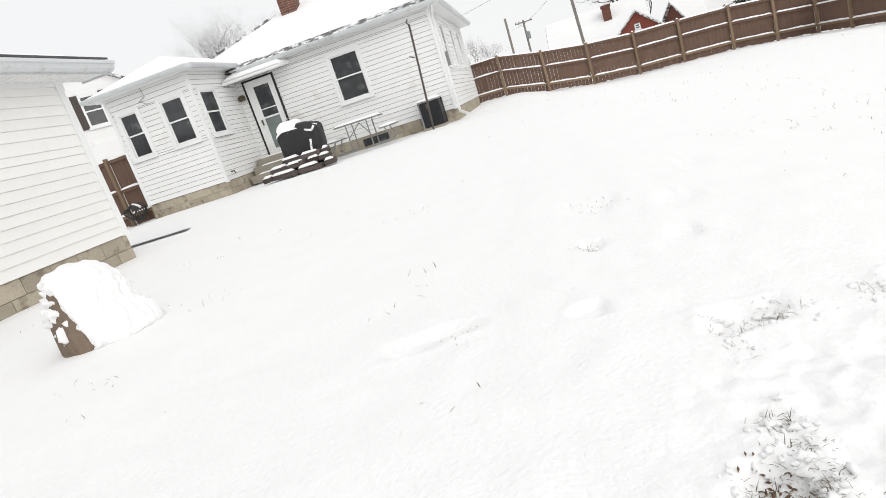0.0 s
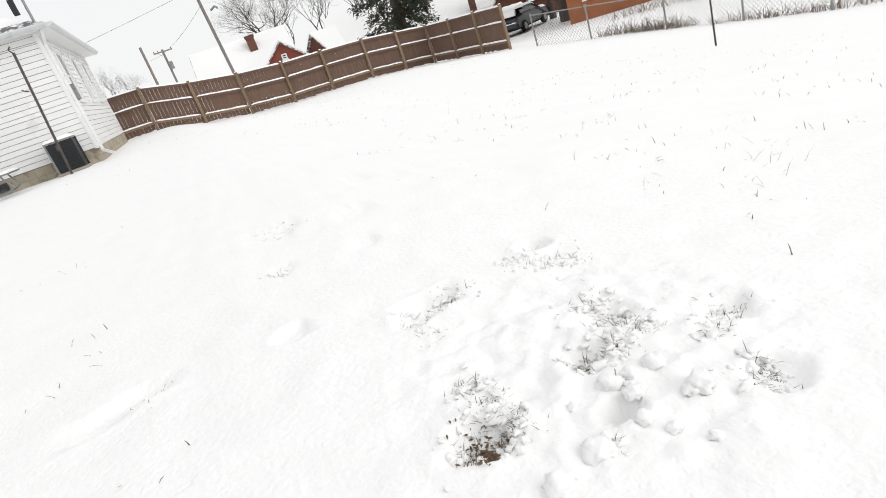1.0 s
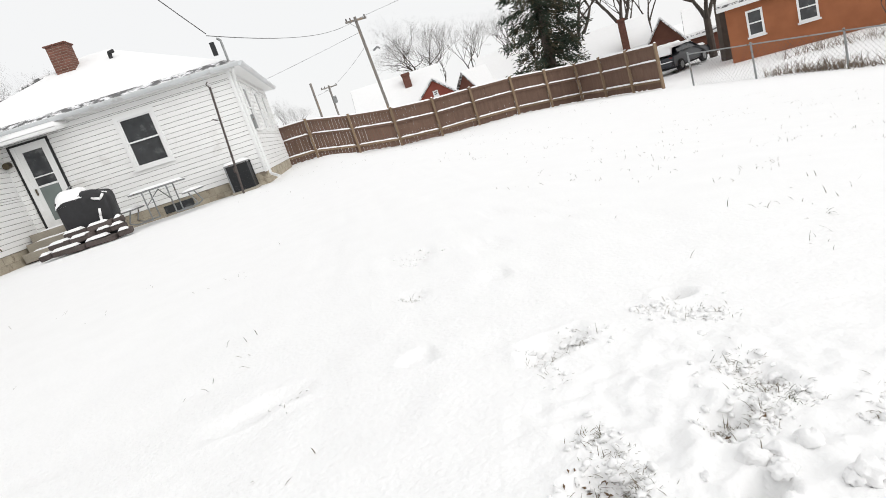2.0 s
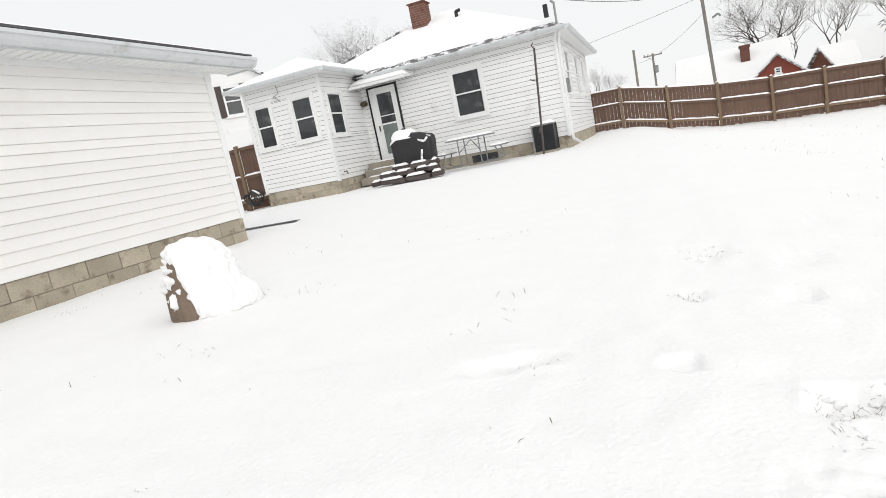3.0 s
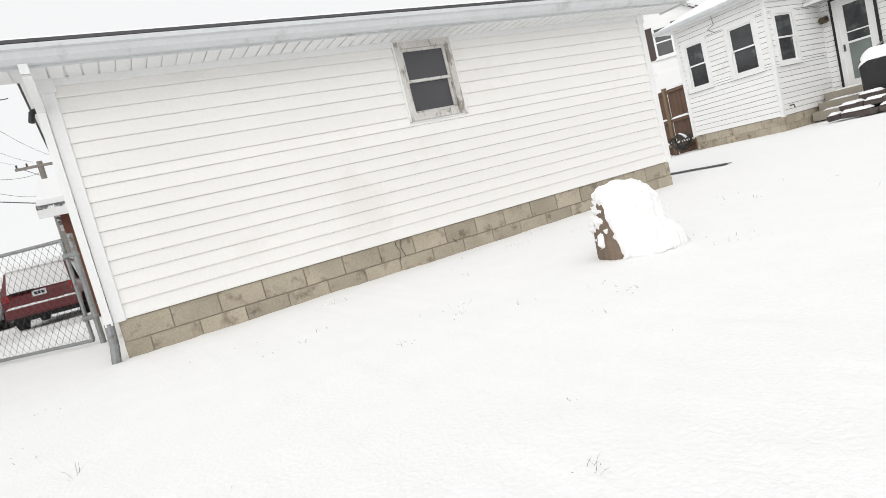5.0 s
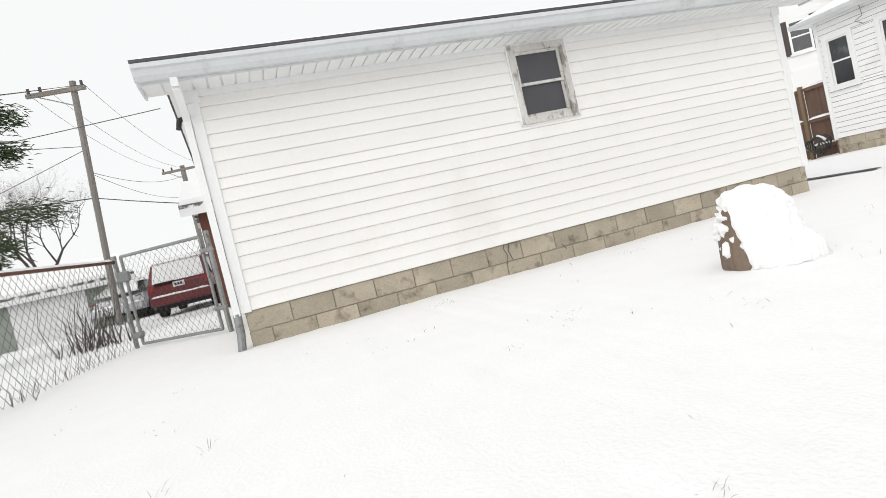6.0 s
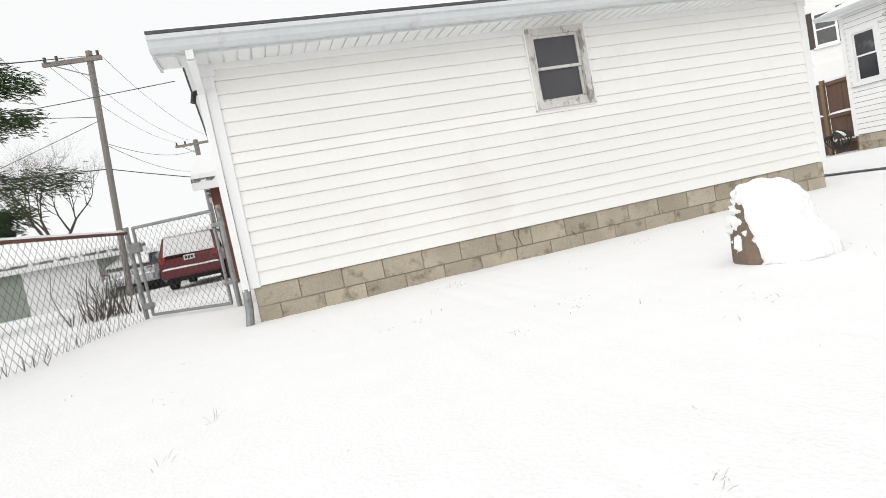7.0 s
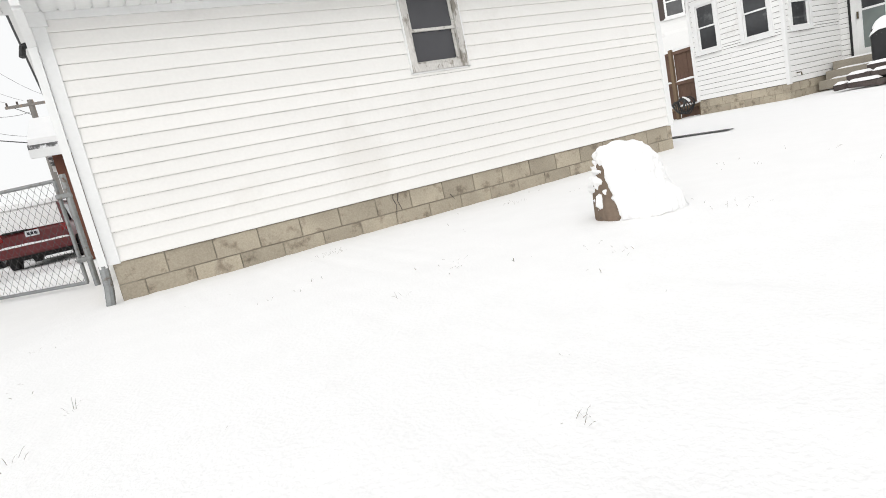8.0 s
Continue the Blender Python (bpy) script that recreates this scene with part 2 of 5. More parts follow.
def land(x, y):
    """Height of the snow."""
    z = -0.04 * smooth(1, -4, x) - 0.27 * smooth(-9, -19, x) - 0.045 * max(0.0, min(x, 20.0) - 3) * smooth(22, 10, y) - 0.115 * max(0.0, min(x, 17.0)) * smooth(-0.5, 4, x) ** 0.5
    z -= 0.36 * smooth(-0.8, 1.3, x) * smooth(9, 2.5, x) * smooth(13, 23, y)
    z -= 0.05 * smooth(0.0, 8.0, y) * smooth(-3, 0, x)
    r = math.hypot(x, y)
    if r < 40:
        z += (0.012 * noise.noise((x * 0.9, y * 0.9, 0)) + 0.006 * noise.noise((x * 2.7, y * 2.7, 4))) * smooth(40, 10, r)
    if r < 8:
        z += 0.006 * noise.noise((x * 9, y * 9, 2))
        rough = smooth(0.55, 0.2, math.hypot(x - 0.66, y - 1.0))
        z += rough * 0.013 * noise.noise((x * 14, y * 14, 7)) + rough * 0.012 * noise.noise((x * 34, y * 34, 3))
        for px, py, pr, pd in PRINTS:
            d = math.hypot(x - px, (y - py) * 1.15) / (pr * 0.72) * (1 + 0.35 * noise.noise((x * 16, y * 16, px * 9)))
            if d < 1.5:
                z += -0.5 * pd * smooth(1.0, 0.45, d) + 0.06 * pd * smooth(1.5, 1.15, d) * smooth(0.9, 1.15, d)
    return z


def grid_axis(c, near, far):
    a, s, v = [0.0], 0.0125, 0.0
    while v < far:
        v += s
        a.append(v)
        if v > near:
            s = min(s * 1.09, 60)
    return sorted({round(c - q, 4) for q in a} | {round(c + q, 4) for q in a})


gx, gy = grid_axis(0.6, 0.55, 900), grid_axis(1.15, 0.7, 900)
gv = [(x, y, land(x, y)) for y in gy for x in gx]
nx = len(gx)
gf = [(j * nx + i, j * nx + i + 1, (j + 1) * nx + i + 1, (j + 1) * nx + i) for j in range(len(gy) - 1) for i in range(nx - 1)]
gm = bpy.data.meshes.new("ground")
gm.from_pydata(gv, [], gf)
gm.materials.append(SNOW)
gm.polygons.foreach_set("use_smooth", [True] * len(gm.polygons))
ground = tagged(new("ground", gm), "trampled white snow over a lawn and lots", "snow", kind="structure")


# ---- walls with real openings and lapped siding ----
def spans(length, holes):
    """The stretches of a row that the holes (a, b) leave."""
    out, at = [], 0.0
    for a, b in sorted(holes):
        if a > at + 0.01:
            out.append((at, a))
        at = max(at, b)
    if at < length - 0.01:
        out.append((at, length))
    return out


def sided_wall(name, parent, a, b, z0, z1, holes, mat, course=0.148, thick=0.14, gap=0.003):
    """A wall from a to b (x, y), its outside to the right of the way; holes: (u0, u1, z0, z1)."""
    a3, b3 = Vector((*a, 0)), Vector((*b, 0))
    length, ang = (b3 - a3).length, math.degrees(math.atan2(b[1] - a[1], b[0] - a[0]))
    m = pose(a[0], a[1], 0, 0, 0, ang)
    cuts = sorted({z0, z1} | {z for h in holes for z in h[2:]})
    bm = bmesh.new()
    for lo, hi in zip(cuts, cuts[1:]):
        for u, w in spans(length, [h[:2] for h in holes if h[2] < hi - 0.001 and h[3] > lo + 0.001]):
            box(bm, u, 0.0, lo, w, thick, hi)
    bmesh.ops.transform(bm, matrix=m, verts=bm.verts[:])
    # backing coloured dark so the gaps under the laps read as shade
    wall = part(name, bm, SHADE_BACKING, parent)
    shared, marks = {}, [z0 + k * course for k in range(int((z1 - z0) / course) + 1)] + [z1]
    for e in sorted({e for h in holes for e in h[2:]}):
        marks = [q for q in marks if abs(q - e) > 0.025 or q in (z0, z1)] + [e]
    marks = sorted(marks)
    for z, top in zip(marks, marks[1:]):
        if top - z < 0.02:
            continue
        for u, w in spans(length, [h[:2] for h in holes if h[2] < top - 0.02 and h[3] > z + 0.02]):
            key = (round(w - u, 3), round(top - z, 3))
            if key not in shared:
                q = bmesh.new()
                vs = [q.verts.new(p) for x in (0.002, w - u - 0.002) for p in ((x, 0, gap), (x, -0.022, gap - 0.002), (x, -0.026, gap + 0.006), (x, -0.012, top - z), (x, 0, top - z))]
                for i in range(5):
                    q.faces.new((vs[i], vs[(i + 1) % 5], vs[5 + (i + 1) % 5], vs[5 + i]))
                q.faces.new(vs[4::-1]), q.faces.new(vs[5:])
                bmesh.ops.recalc_face_normals(q, faces=q.faces[:])
                me = bpy.data.meshes.new("siding_board")
                q.to_mesh(me)
                q.free()
                me.materials.append(mat)
                shared[key] = me
            board = new("siding_board", shared[key])
            board.parent = wall
            board.matrix_local = m @ pose(u, -0.001, z)
    return wall


def sash_window(name, parent, at, ang, w, h, frame_mat=TRIM, casing=0.09, label="", glass=GLASS_DARK, rail=TRIM):
    """A double-hung window; at is the outer lower left corner on the wall's face, outside towards -y of its own axes."""
    m = pose(at[0], at[1], at[2], 0, 0, ang)
    c = casing
    bm = boxes((0, -0.045, 0.0, c, 0.03, h), (w - c, -0.045, 0, w, 0.03, h), (c, -0.045, h - c, w - c, 0.03, h), (c, -0.045, 0, w - c, 0.03, c * 0.8), m=m)
    win = part(name, bm, frame_mat, parent, label)
    e = 0.03 if frame_mat is TRIM else 0.0
    part("window_sill", boxes((-e, -0.05 - e, -0.02, w + e, -0.046, 0.015), m=m), frame_mat, win)
    f, mid = (0.04 if frame_mat is TRIM else 0.028), h * 0.5
    for lo, hi, y in ((mid - 0.02, h - c, 0.0), (c * 0.8, mid + 0.02, 0.025)):
        part("sash", boxes((c, y - 0.015, lo, c + f, y + 0.015, hi), (w - c - f, y - 0.015, lo, w - c, y + 0.015, hi), (c + f, y - 0.015, hi - f, w - c - f, y + 0.015, hi),
                           (c + f, y - 0.015, lo, w - c - f, y + 0.015, lo + f), m=m), rail, win)
        part("pane", boxes((c + f, y - 0.004, lo + f, w - c - f, y + 0.004, hi - f), m=m), glass, win, "dark reflecting glass")
    return win


def block_wall(name, parent, a, b, z0, z1, skip=0.0, height=0.2, length=0.406):
    """Concrete blocks in running bond below a wall; the outside is to the right of the way."""
    a3, b3 = Vector((*a, 0)), Vector((*b, 0))
    total, ang = (b3 - a3).length, math.degrees(math.atan2(b[1] - a[1], b[0] - a[0]))
    m = pose(a[0], a[1], 0, 0, 0, ang)
    base = part(name, boxes((0, 0.006, z0 - 0.3, total, 0.14, z1), m=m), MORTAR, parent)
    shared, row, top = {}, 0, z1
    while top > z0 - 0.05:
        u = skip - length * (0.5 if row % 2 else 0) - length
        while u < total:
            p, q = max(0, u), min(total, u + length - 0.009)
            if q - p > 0.03:
                key = round(q - p, 3)
                if key not in shared:
                    me = bpy.data.meshes.new("block")
                    t = boxes((0, -0.004, 0, q - p, 0.02, height - 0.009), bevel=0.004)
                    t.to_mesh(me)
                    t.free()
                    me.materials.append(BLOCK)
                    shared[key] = me
                ob = new("block", shared[key])
                ob.parent = base
                ob.matrix_local = m @ pose(p, random.uniform(-0.002, 0.002), top - height + 0.004)
            u += length
        top -= height
        row += 1
    return base


# ---- the garage ----
GX, GY0, GY1, GZ0, GZ1 = -5.31, -0.10, 6.68, 0.28, 2.265
garage = empty("garage", "white vinyl-sided garage on a concrete block base with a snowy roof", "garage", kind="structure")
gwall = sided_wall("wall", garage, (GX, GY0), (GX, GY1), GZ0, GZ1, [(2.99 - GY0, 3.64 - GY0, 1.47, 2.2)], SIDING, course=0.1215)
sided_wall("wall", garage, (GX, GY1), (GX - 5.0, GY1), GZ0, GZ1, [], SIDING, course=0.1215)
sided_wall("wall", garage, (GX - 5.0, GY0), (GX, GY0), GZ0, GZ1, [], SIDING, course=0.1215)
sided_wall("wall", garage, (GX - 5.0, GY1), (GX - 5.0, GY0), GZ0, GZ1, [], SIDING, course=0.1215)
block_wall("foundation", garage, (GX, GY0), (GX, GY1), -0.12, GZ0, skip=0.0, height=0.185, length=0.394)
block_wall("foundation", garage, (GX, GY1), (GX - 5.0, GY1), -0.12, GZ0, skip=0.2, height=0.185, length=0.394)
block_wall("foundation", garage, (GX - 5.0, GY0), (GX, GY0), -0.12, GZ0, skip=0.1, height=0.185, length=0.394)
for y0, y1, lab in ((GY0 - 0.035, GY0 + 0.06, ""), (GY1 - 0.06, GY1 + 0.035, "")):
    part("corner_post", boxes((GX - 0.06, y0, GZ0 - 0.01, GX + 0.035, y1, GZ1), bevel=0.006), TRIM, garage)
gwin = sash_window("window", garage, (GX, 2.975, 1.44), 90, 0.68, 0.80, OLD_WOOD, 0.07, "double-hung window in flaking weathered wooden casing", GREY_GLASS, WORN_PAINT)
wm = pose(GX, 2.975, 1.44, 0, 0, 90)
part("casing_edge", boxes((-0.018, -0.04, -0.03, 0, 0.0, 0.80), (0.68, -0.04, -0.03, 0.698, 0.0, 0.80), (-0.018, -0.04, -0.036, 0.698, 0.0, -0.022), (0, -0.04, 0.80, 0.68, 0.0, 0.815), m=wm), TRIM, gwin, "thin white vinyl edge round the casing")
# black slab added in place of the unlit room behind the window
part("interior", boxes((GX - 0.9, 2.4, 1.2, GX - 0.85, 4.1, 2.2)), BLACK_TRIM, garage)
# eaves: soffit with vented panels, gutter, drip edge and snow roof
RIDGE_X, RIDGE_Z = GX - 2.5, GZ1 + 0.95
EX, EY0, EY1 = GX + 0.36, GY0 - 0.33, GY1 + 0.5
part("soffit", boxes((GX - 0.03, EY0, GZ1, EX, EY1, GZ1 + 0.02), (GX - 5.36, EY0, GZ1, GX - 4.97, EY1, GZ1 + 0.02)), TRIM, garage)
bm = bmesh.new()
y = EY0 + 0.05
while y < EY1 - 0.1:
    box(bm, GX + 0.03, y, GZ1 - 0.012, EX - 0.03, y + 0.10, GZ1 - 0.0005)
    y += 0.115
part("soffit_panels", bm, TRIM, garage)
part("frieze", boxes((GX + 0.005, GY0 - 0.03, GZ1 - 0.07, GX + 0.035, GY1 + 0.03, GZ1)), TRIM, garage)
part("fascia", boxes((EX, EY0, GZ1 - 0.02, EX + 0.02, EY1, GZ1 + 0.15), (GX - 0.05, EY0 - 0.02, GZ1 - 0.02, EX, EY0, GZ1 + 0.15), (GX - 0.05, EY1, GZ1 - 0.02, EX, EY1 + 0.02, GZ1 + 0.15)), GUTTER, garage)
for y0, y1 in ((EY0, GY0), (GY1, EY1)):
    for xa, xb in ((EX, RIDGE_X), (GX - 5.36, RIDGE_X)):
        part("rake_soffit", solid([(xa, y0, GZ1 + 0.11), (xa, y1, GZ1 + 0.11), (xb, y1, RIDGE_Z - 0.03), (xb, y0, RIDGE_Z - 0.03), (xa, y0, GZ1 + 0.145), (xa, y1, GZ1 + 0.145), (xb, y1, RIDGE_Z - 0.005), (xb, y0, RIDGE_Z - 0.005)],
                                  [(0, 1, 2, 3), (4, 5, 6, 7), (0, 1, 5, 4), (1, 2, 6, 5), (2, 3, 7, 6), (3, 0, 4, 7)]), TRIM, garage)
    part("corner_cap", boxes((GX - 0.16, GY0 - 0.045 if y0 < 0 else GY1 - 0.075, GZ1 - 0.12, GX + 0.045, GY0 + 0.075 if y0 < 0 else GY1 + 0.045, GZ1)), TRIM, garage)
bm = bmesh.new()
prism(bm, [(0, 0.12), (0.0, 0.0), (0.05, 0.0), (0.085, 0.03), (0.10, 0.075), (0.125, 0.085), (0.125, 0.12), (0.115, 0.12), (0.112, 0.095), (0.088, 0.08), (0.07, 0.035), (0.045, 0.01), (0.012, 0.01), (0.012, 0.12)],
      (EX + 0.021, EY0 - 0.02, GZ1 - 0.005), (EX + 0.021, EY1 + 0.02, GZ1 - 0.005))
part("gutter", bm, GUTTER, garage, "white aluminium gutter")
bm = bmesh.new()
for sx in (EX + 0.06, GX - 5.42):
    vs = [(sx, EY0 - 0.03, GZ1 + 0.15), (sx, EY1 + 0.03, GZ1 + 0.15), (RIDGE_X, EY1 + 0.03, RIDGE_Z), (RIDGE_X, EY0 - 0.03, RIDGE_Z)]
    lo, hi = [bm.verts.new(v) for v in vs], [bm.verts.new((v[0], v[1], v[2] + 0.025)) for v in vs]
    bm.faces.new(lo), bm.faces.new(hi)
    for i in range(4):
        bm.faces.new((lo[i], lo[(i + 1) % 4], hi[(i + 1) % 4], hi[i]))
bmesh.ops.recalc_face_normals(bm, faces=bm.faces[:])
part("roof", bm, ROOF_EDGE, garage, "dark shingle roof edge")
bm = bmesh.new()
for sx in (EX - 0.45, GX - 4.91):
    vs = [(sx, EY0, GZ1 + 0.327), (sx, EY1, GZ1 + 0.327), (RIDGE_X, EY1, RIDGE_Z + 0.03), (RIDGE_X, EY0, RIDGE_Z + 0.03)]
    lo, hi = [bm.verts.new(v) for v in vs], [bm.verts.new((v[0] - 0.06 * (1 if sx > RIDGE_X else -1), v[1], v[2] + 0.06)) for v in vs]
    bm.faces.new(lo), bm.faces.new(hi)
    for i in range(4):
        bm.faces.new((lo[i], lo[(i + 1) % 4], hi[(i + 1) % 4], hi[i]))
bmesh.ops.recalc_face_normals(bm, faces=bm.faces[:])
part("roof_snow", bm, SNOW, garage, "layer of snow")
for gy_ in (GY0, GY1):
    part("gable", solid([(GX, gy_, GZ1), (GX - 5, gy_, GZ1), (RIDGE_X, gy_, RIDGE_Z - 0.02), (GX, gy_ + (0.1 if gy_ < 1 else -0.1), GZ1), (GX - 5, gy_ + (0.1 if gy_ < 1 else -0.1), GZ1), (RIDGE_X, gy_ + (0.1 if gy_ < 1 else -0.1), RIDGE_Z - 0.02)],
                        [(0, 1, 2), (3, 5, 4), (0, 2, 5, 3), (0, 3, 4, 1), (1, 4, 5, 2)]), SIDING, garage)
# downspout at the corner
DS = [(EX + 0.05, GY0 - 0.07, GZ1), (EX + 0.04, GY0 - 0.07, GZ1 - 0.07), (GX + 0.035, GY0 - 0.068, GZ1 - 0.25), (GX + 0.03, GY0 - 0.068, GZ1 - 0.32), (GX + 0.03, GY0 - 0.068, 0.26)]
bm = bmesh.new()
for a, b in zip(DS, DS[1:]):
    tube(bm, a, b, 0.042, n=4)
part("downspout", bm, TRIM, garage, "white downspout with an elbow")
part("downspout_boot", tubes([(GX + 0.03, GY0 - 0.068, 0.28), (GX + 0.03, GY0 - 0.075, 0.1), (GX + 0.04, GY0 - 0.1, -0.06)], 0.036), STEEL, garage, "dark drain boot")
part("flood_lamp", tubes([(GX + 0.0, GY0 - 0.06, GZ1 - 0.22), (GX + 0.0, GY0 - 0.13, GZ1 - 0.24), (GX + 0.02, GY0 - 0.15, GZ1 - 0.32)], 0.022), BLACK_TRIM, garage, "small black lamp")

# ---- the house ----
HX, HY, HZ0, HZ1 = -2.06, 17.0, 0.31, 3.12
BX0, BX1, BY, BZ0, BZ1 = -10.74, -8.24, 14.6, 0.335, 3.30
house = empty("house", "white vinyl-sided bungalow with a snow-covered hip roof", "house", kind="structure")
sided_wall("wall", house, (BX1, HY), (HX, HY), HZ0, HZ1, [(-7.99 - BX1, -6.96 - BX1, 0.57, 2.89), (-5.26 - BX1, -4.26 - BX1, 1.38, 2.79)], HOUSE_SIDING, course=0.131, gap=0.010)
sided_wall("wall", house, (HX, HY), (HX, HY + 8.0), HZ0, HZ1, [(1.2, 2.2, 1.5, 2.85), (3.6, 4.5, 1.5, 2.85), (5.6, 6.5, 1.5, 2.85)], HOUSE_SIDING, course=0.131, gap=0.010)
sided_wall("wall", house, (BX0, BY), (BX1, BY), BZ0, BZ1, [(0.15, 0.83, 1.58, 2.86), (1.45, 2.23, 1.58, 2.86)], HOUSE_SIDING, course=0.131, gap=0.010)
sided_wall("wall", house, (BX1, BY), (BX1, HY), BZ0, BZ1, [(0.23, 1.12, 1.58, 2.86)], HOUSE_SIDING, course=0.131, gap=0.010)
sided_wall("wall", house, (BX0, HY), (BX0, BY), BZ0, BZ1, [], HOUSE_SIDING, course=0.131, gap=0.010)
sided_wall("wall", house, (-10.4, HY + 8), (-10.4, HY), HZ0, HZ1, [], HOUSE_SIDING, course=0.131, gap=0.010)
sided_wall("wall", house, (HX, HY + 8), (-10.4, HY + 8), HZ0, HZ1, [], HOUSE_SIDING, course=0.131, gap=0.010)
# unseen dark sheets added to stand for the unlit rooms behind the windows
part("inner_wall", boxes((-10.2, HY + 1.4, 0.2, HX - 0.2, HY + 1.5, 3.2), (BX0 + 0.2, BY + 1.6, 0.3, BX1 - 0.2, BY + 1.7, 3.4)), SHUTTER, house)
for x, y, z0, z1 in ((HX, HY, HZ0, HZ1), (BX1, BY, BZ0, BZ1), (BX0, BY, BZ0, BZ1)):
    part("corner_post", boxes((x - 0.05, y - 0.04, z0 - 0.02, x + 0.04, y + 0.05, z1), bevel=0.006), TRIM, house)
block_wall("foundation", house, (BX1, HY), (HX, HY), -0.1, HZ0, skip=0.2)
block_wall("foundation", house, (HX, HY), (HX, HY + 8), -0.3, HZ0, skip=0.1)
block_wall("foundation", house, (BX0, BY), (BX1, BY), -0.1, BZ0, skip=0.3)
block_wall("foundation", house, (BX1, BY), (BX1, HY), -0.1, BZ0, skip=0.0)
sash_window("window", house, (-5.29, HY, 1.35), 0, 1.06, 1.47, TRIM, 0.10, "large double-hung window with white trim")
sash_window("window", house, (BX0 + 0.11, BY, 1.54), 0, 0.76, 1.36, TRIM, 0.11)
sash_window("window", house, (BX0 + 1.41, BY, 1.54), 0, 0.86, 1.36, TRIM, 0.11)
sash_window("window", house, (BX1, BY + 0.19, 1.54), 90, 0.97, 1.36, TRIM, 0.11)
for u, w in ((1.2, 1.0), (3.6, 0.9), (5.6, 0.9)):
    sash_window("window", house, (HX, HY + u - 0.03, 1.47), 90, w + 0.06, 1.41, TRIM, 0.09)
# storm door with black outer trim
DX0, DX1, DZ0, DZ1 = -7.99, -6.96, 0.575, 2.89
door = part("door", boxes((DX0 + 0.17, HY - 0.04, DZ0 + 0.03, DX0 + 0.3, HY, DZ1 - 0.1), (DX1 - 0.23, HY - 0.04, DZ0 + 0.03, DX1 - 0.1, HY, DZ1 - 0.1), (DX0 + 0.3, HY - 0.04, DZ1 - 0.24, DX1 - 0.23, HY, DZ1 - 0.1),
                          (DX0 + 0.3, HY - 0.04, DZ0 + 0.03, DX1 - 0.23, HY, DZ0 + 0.22), (DX0 + 0.3, HY - 0.04, DZ0 + 1.12, DX1 - 0.23, HY, DZ0 + 1.17)), TRIM, house, "white aluminium storm door, closed")
part("pane", boxes((DX0 + 0.3, HY - 0.024, DZ0 + 1.17, DX1 - 0.23, HY - 0.016, DZ1 - 0.24)), GLASS_DARK, door, "dark upper glass")
part("pane", boxes((DX0 + 0.3, HY - 0.024, DZ0 + 0.22, DX1 - 0.23, HY - 0.016, DZ0 + 1.12)), STORM_GLASS, door, "frosted grey lower glass")
part("blind", boxes((DX0 + 0.32, HY + 0.03, DZ0 + 1.55, DX1 - 0.25, HY + 0.05, DZ1 - 0.3)), CURTAIN, door)
part("rail", boxes((DX0 + 0.3, HY - 0.035, DZ0 + 1.38, DX1 - 0.23, HY - 0.03, DZ0 + 1.41)), TRIM, door)
part("door_handle", boxes((DX0 + 0.2, HY - 0.09, DZ0 + 0.95, DX0 + 0.23, HY - 0.04, DZ0 + 1.12), bevel=0.006), BRASS, door)
part("door_frame", boxes((DX0 + 0.06, HY - 0.05, DZ0, DX0 + 0.17, HY + 0.02, DZ1 - 0.05), (DX1 - 0.1, HY - 0.05, DZ0, DX1 - 0.06, HY + 0.02, DZ1 - 0.05), (DX0 + 0.17, HY - 0.05, DZ1 - 0.1, DX1 - 0.1, HY + 0.02, DZ1 - 0.05)), TRIM, house)
part("door_casing", boxes((DX0, HY - 0.055, DZ0 - 0.1, DX0 + 0.06, HY + 0.02, DZ1), (DX1 - 0.06, HY - 0.055, DZ0 - 0.1, DX1, HY + 0.02, DZ1), (DX0 + 0.06, HY - 0.055, DZ1 - 0.05, DX1 - 0.06, HY + 0.02, DZ1)), BLACK_TRIM, house, "black door casing")
part("threshold", boxes((DX0, HY - 0.09, DZ0 - 0.04, DX1, HY + 0.1, DZ0 + 0.03)), CONCRETE, house)
part("porch_lamp", tubes([(-8.12, HY - 0.02, 2.46), (-8.12, HY - 0.09, 2.46), (-8.12, HY - 0.2, 2.44)], 0.085, 12), BRASS, house, "round porch lamp")
# canopy over the door
bm = solid([(-8.20, HY, 2.96), (-6.35, HY, 2.96), (-6.35, HY - 0.8, 2.86), (-8.20, HY - 0.8, 2.86), (-8.20, HY, 3.04), (-6.35, HY, 3.04), (-6.35, HY - 0.8, 2.94), (-8.20, HY - 0.8, 2.94), (-8.05, HY, 3.22), (-6.60, HY, 3.22)],
           [(0, 1, 2, 3), (3, 2, 6, 7), (0, 3, 7, 4), (1, 5, 6, 2), (4, 7, 8), (5, 9, 6), (7, 6, 9, 8), (0, 4, 8, 9, 5, 1)])
canopy = part("canopy", bm, TRIM, house, "small white hipped door canopy")
part("canopy_snow", solid([(-8.18, HY - 0.01, 3.06), (-6.37, HY - 0.01, 3.06), (-6.37, HY - 0.78, 2.96), (-8.18, HY - 0.78, 2.96), (-8.00, HY - 0.01, 3.28), (-6.60, HY - 0.01, 3.28), (-6.45, HY - 0.68, 3.04), (-8.10, HY - 0.68, 3.04)],
                          [(0, 1, 2, 3), (3, 2, 6, 7), (0, 3, 7, 4), (1, 5, 6, 2), (7, 6, 5, 4), (0, 4, 5, 1)]), SNOW, canopy, "snow on the canopy", smooth=False)


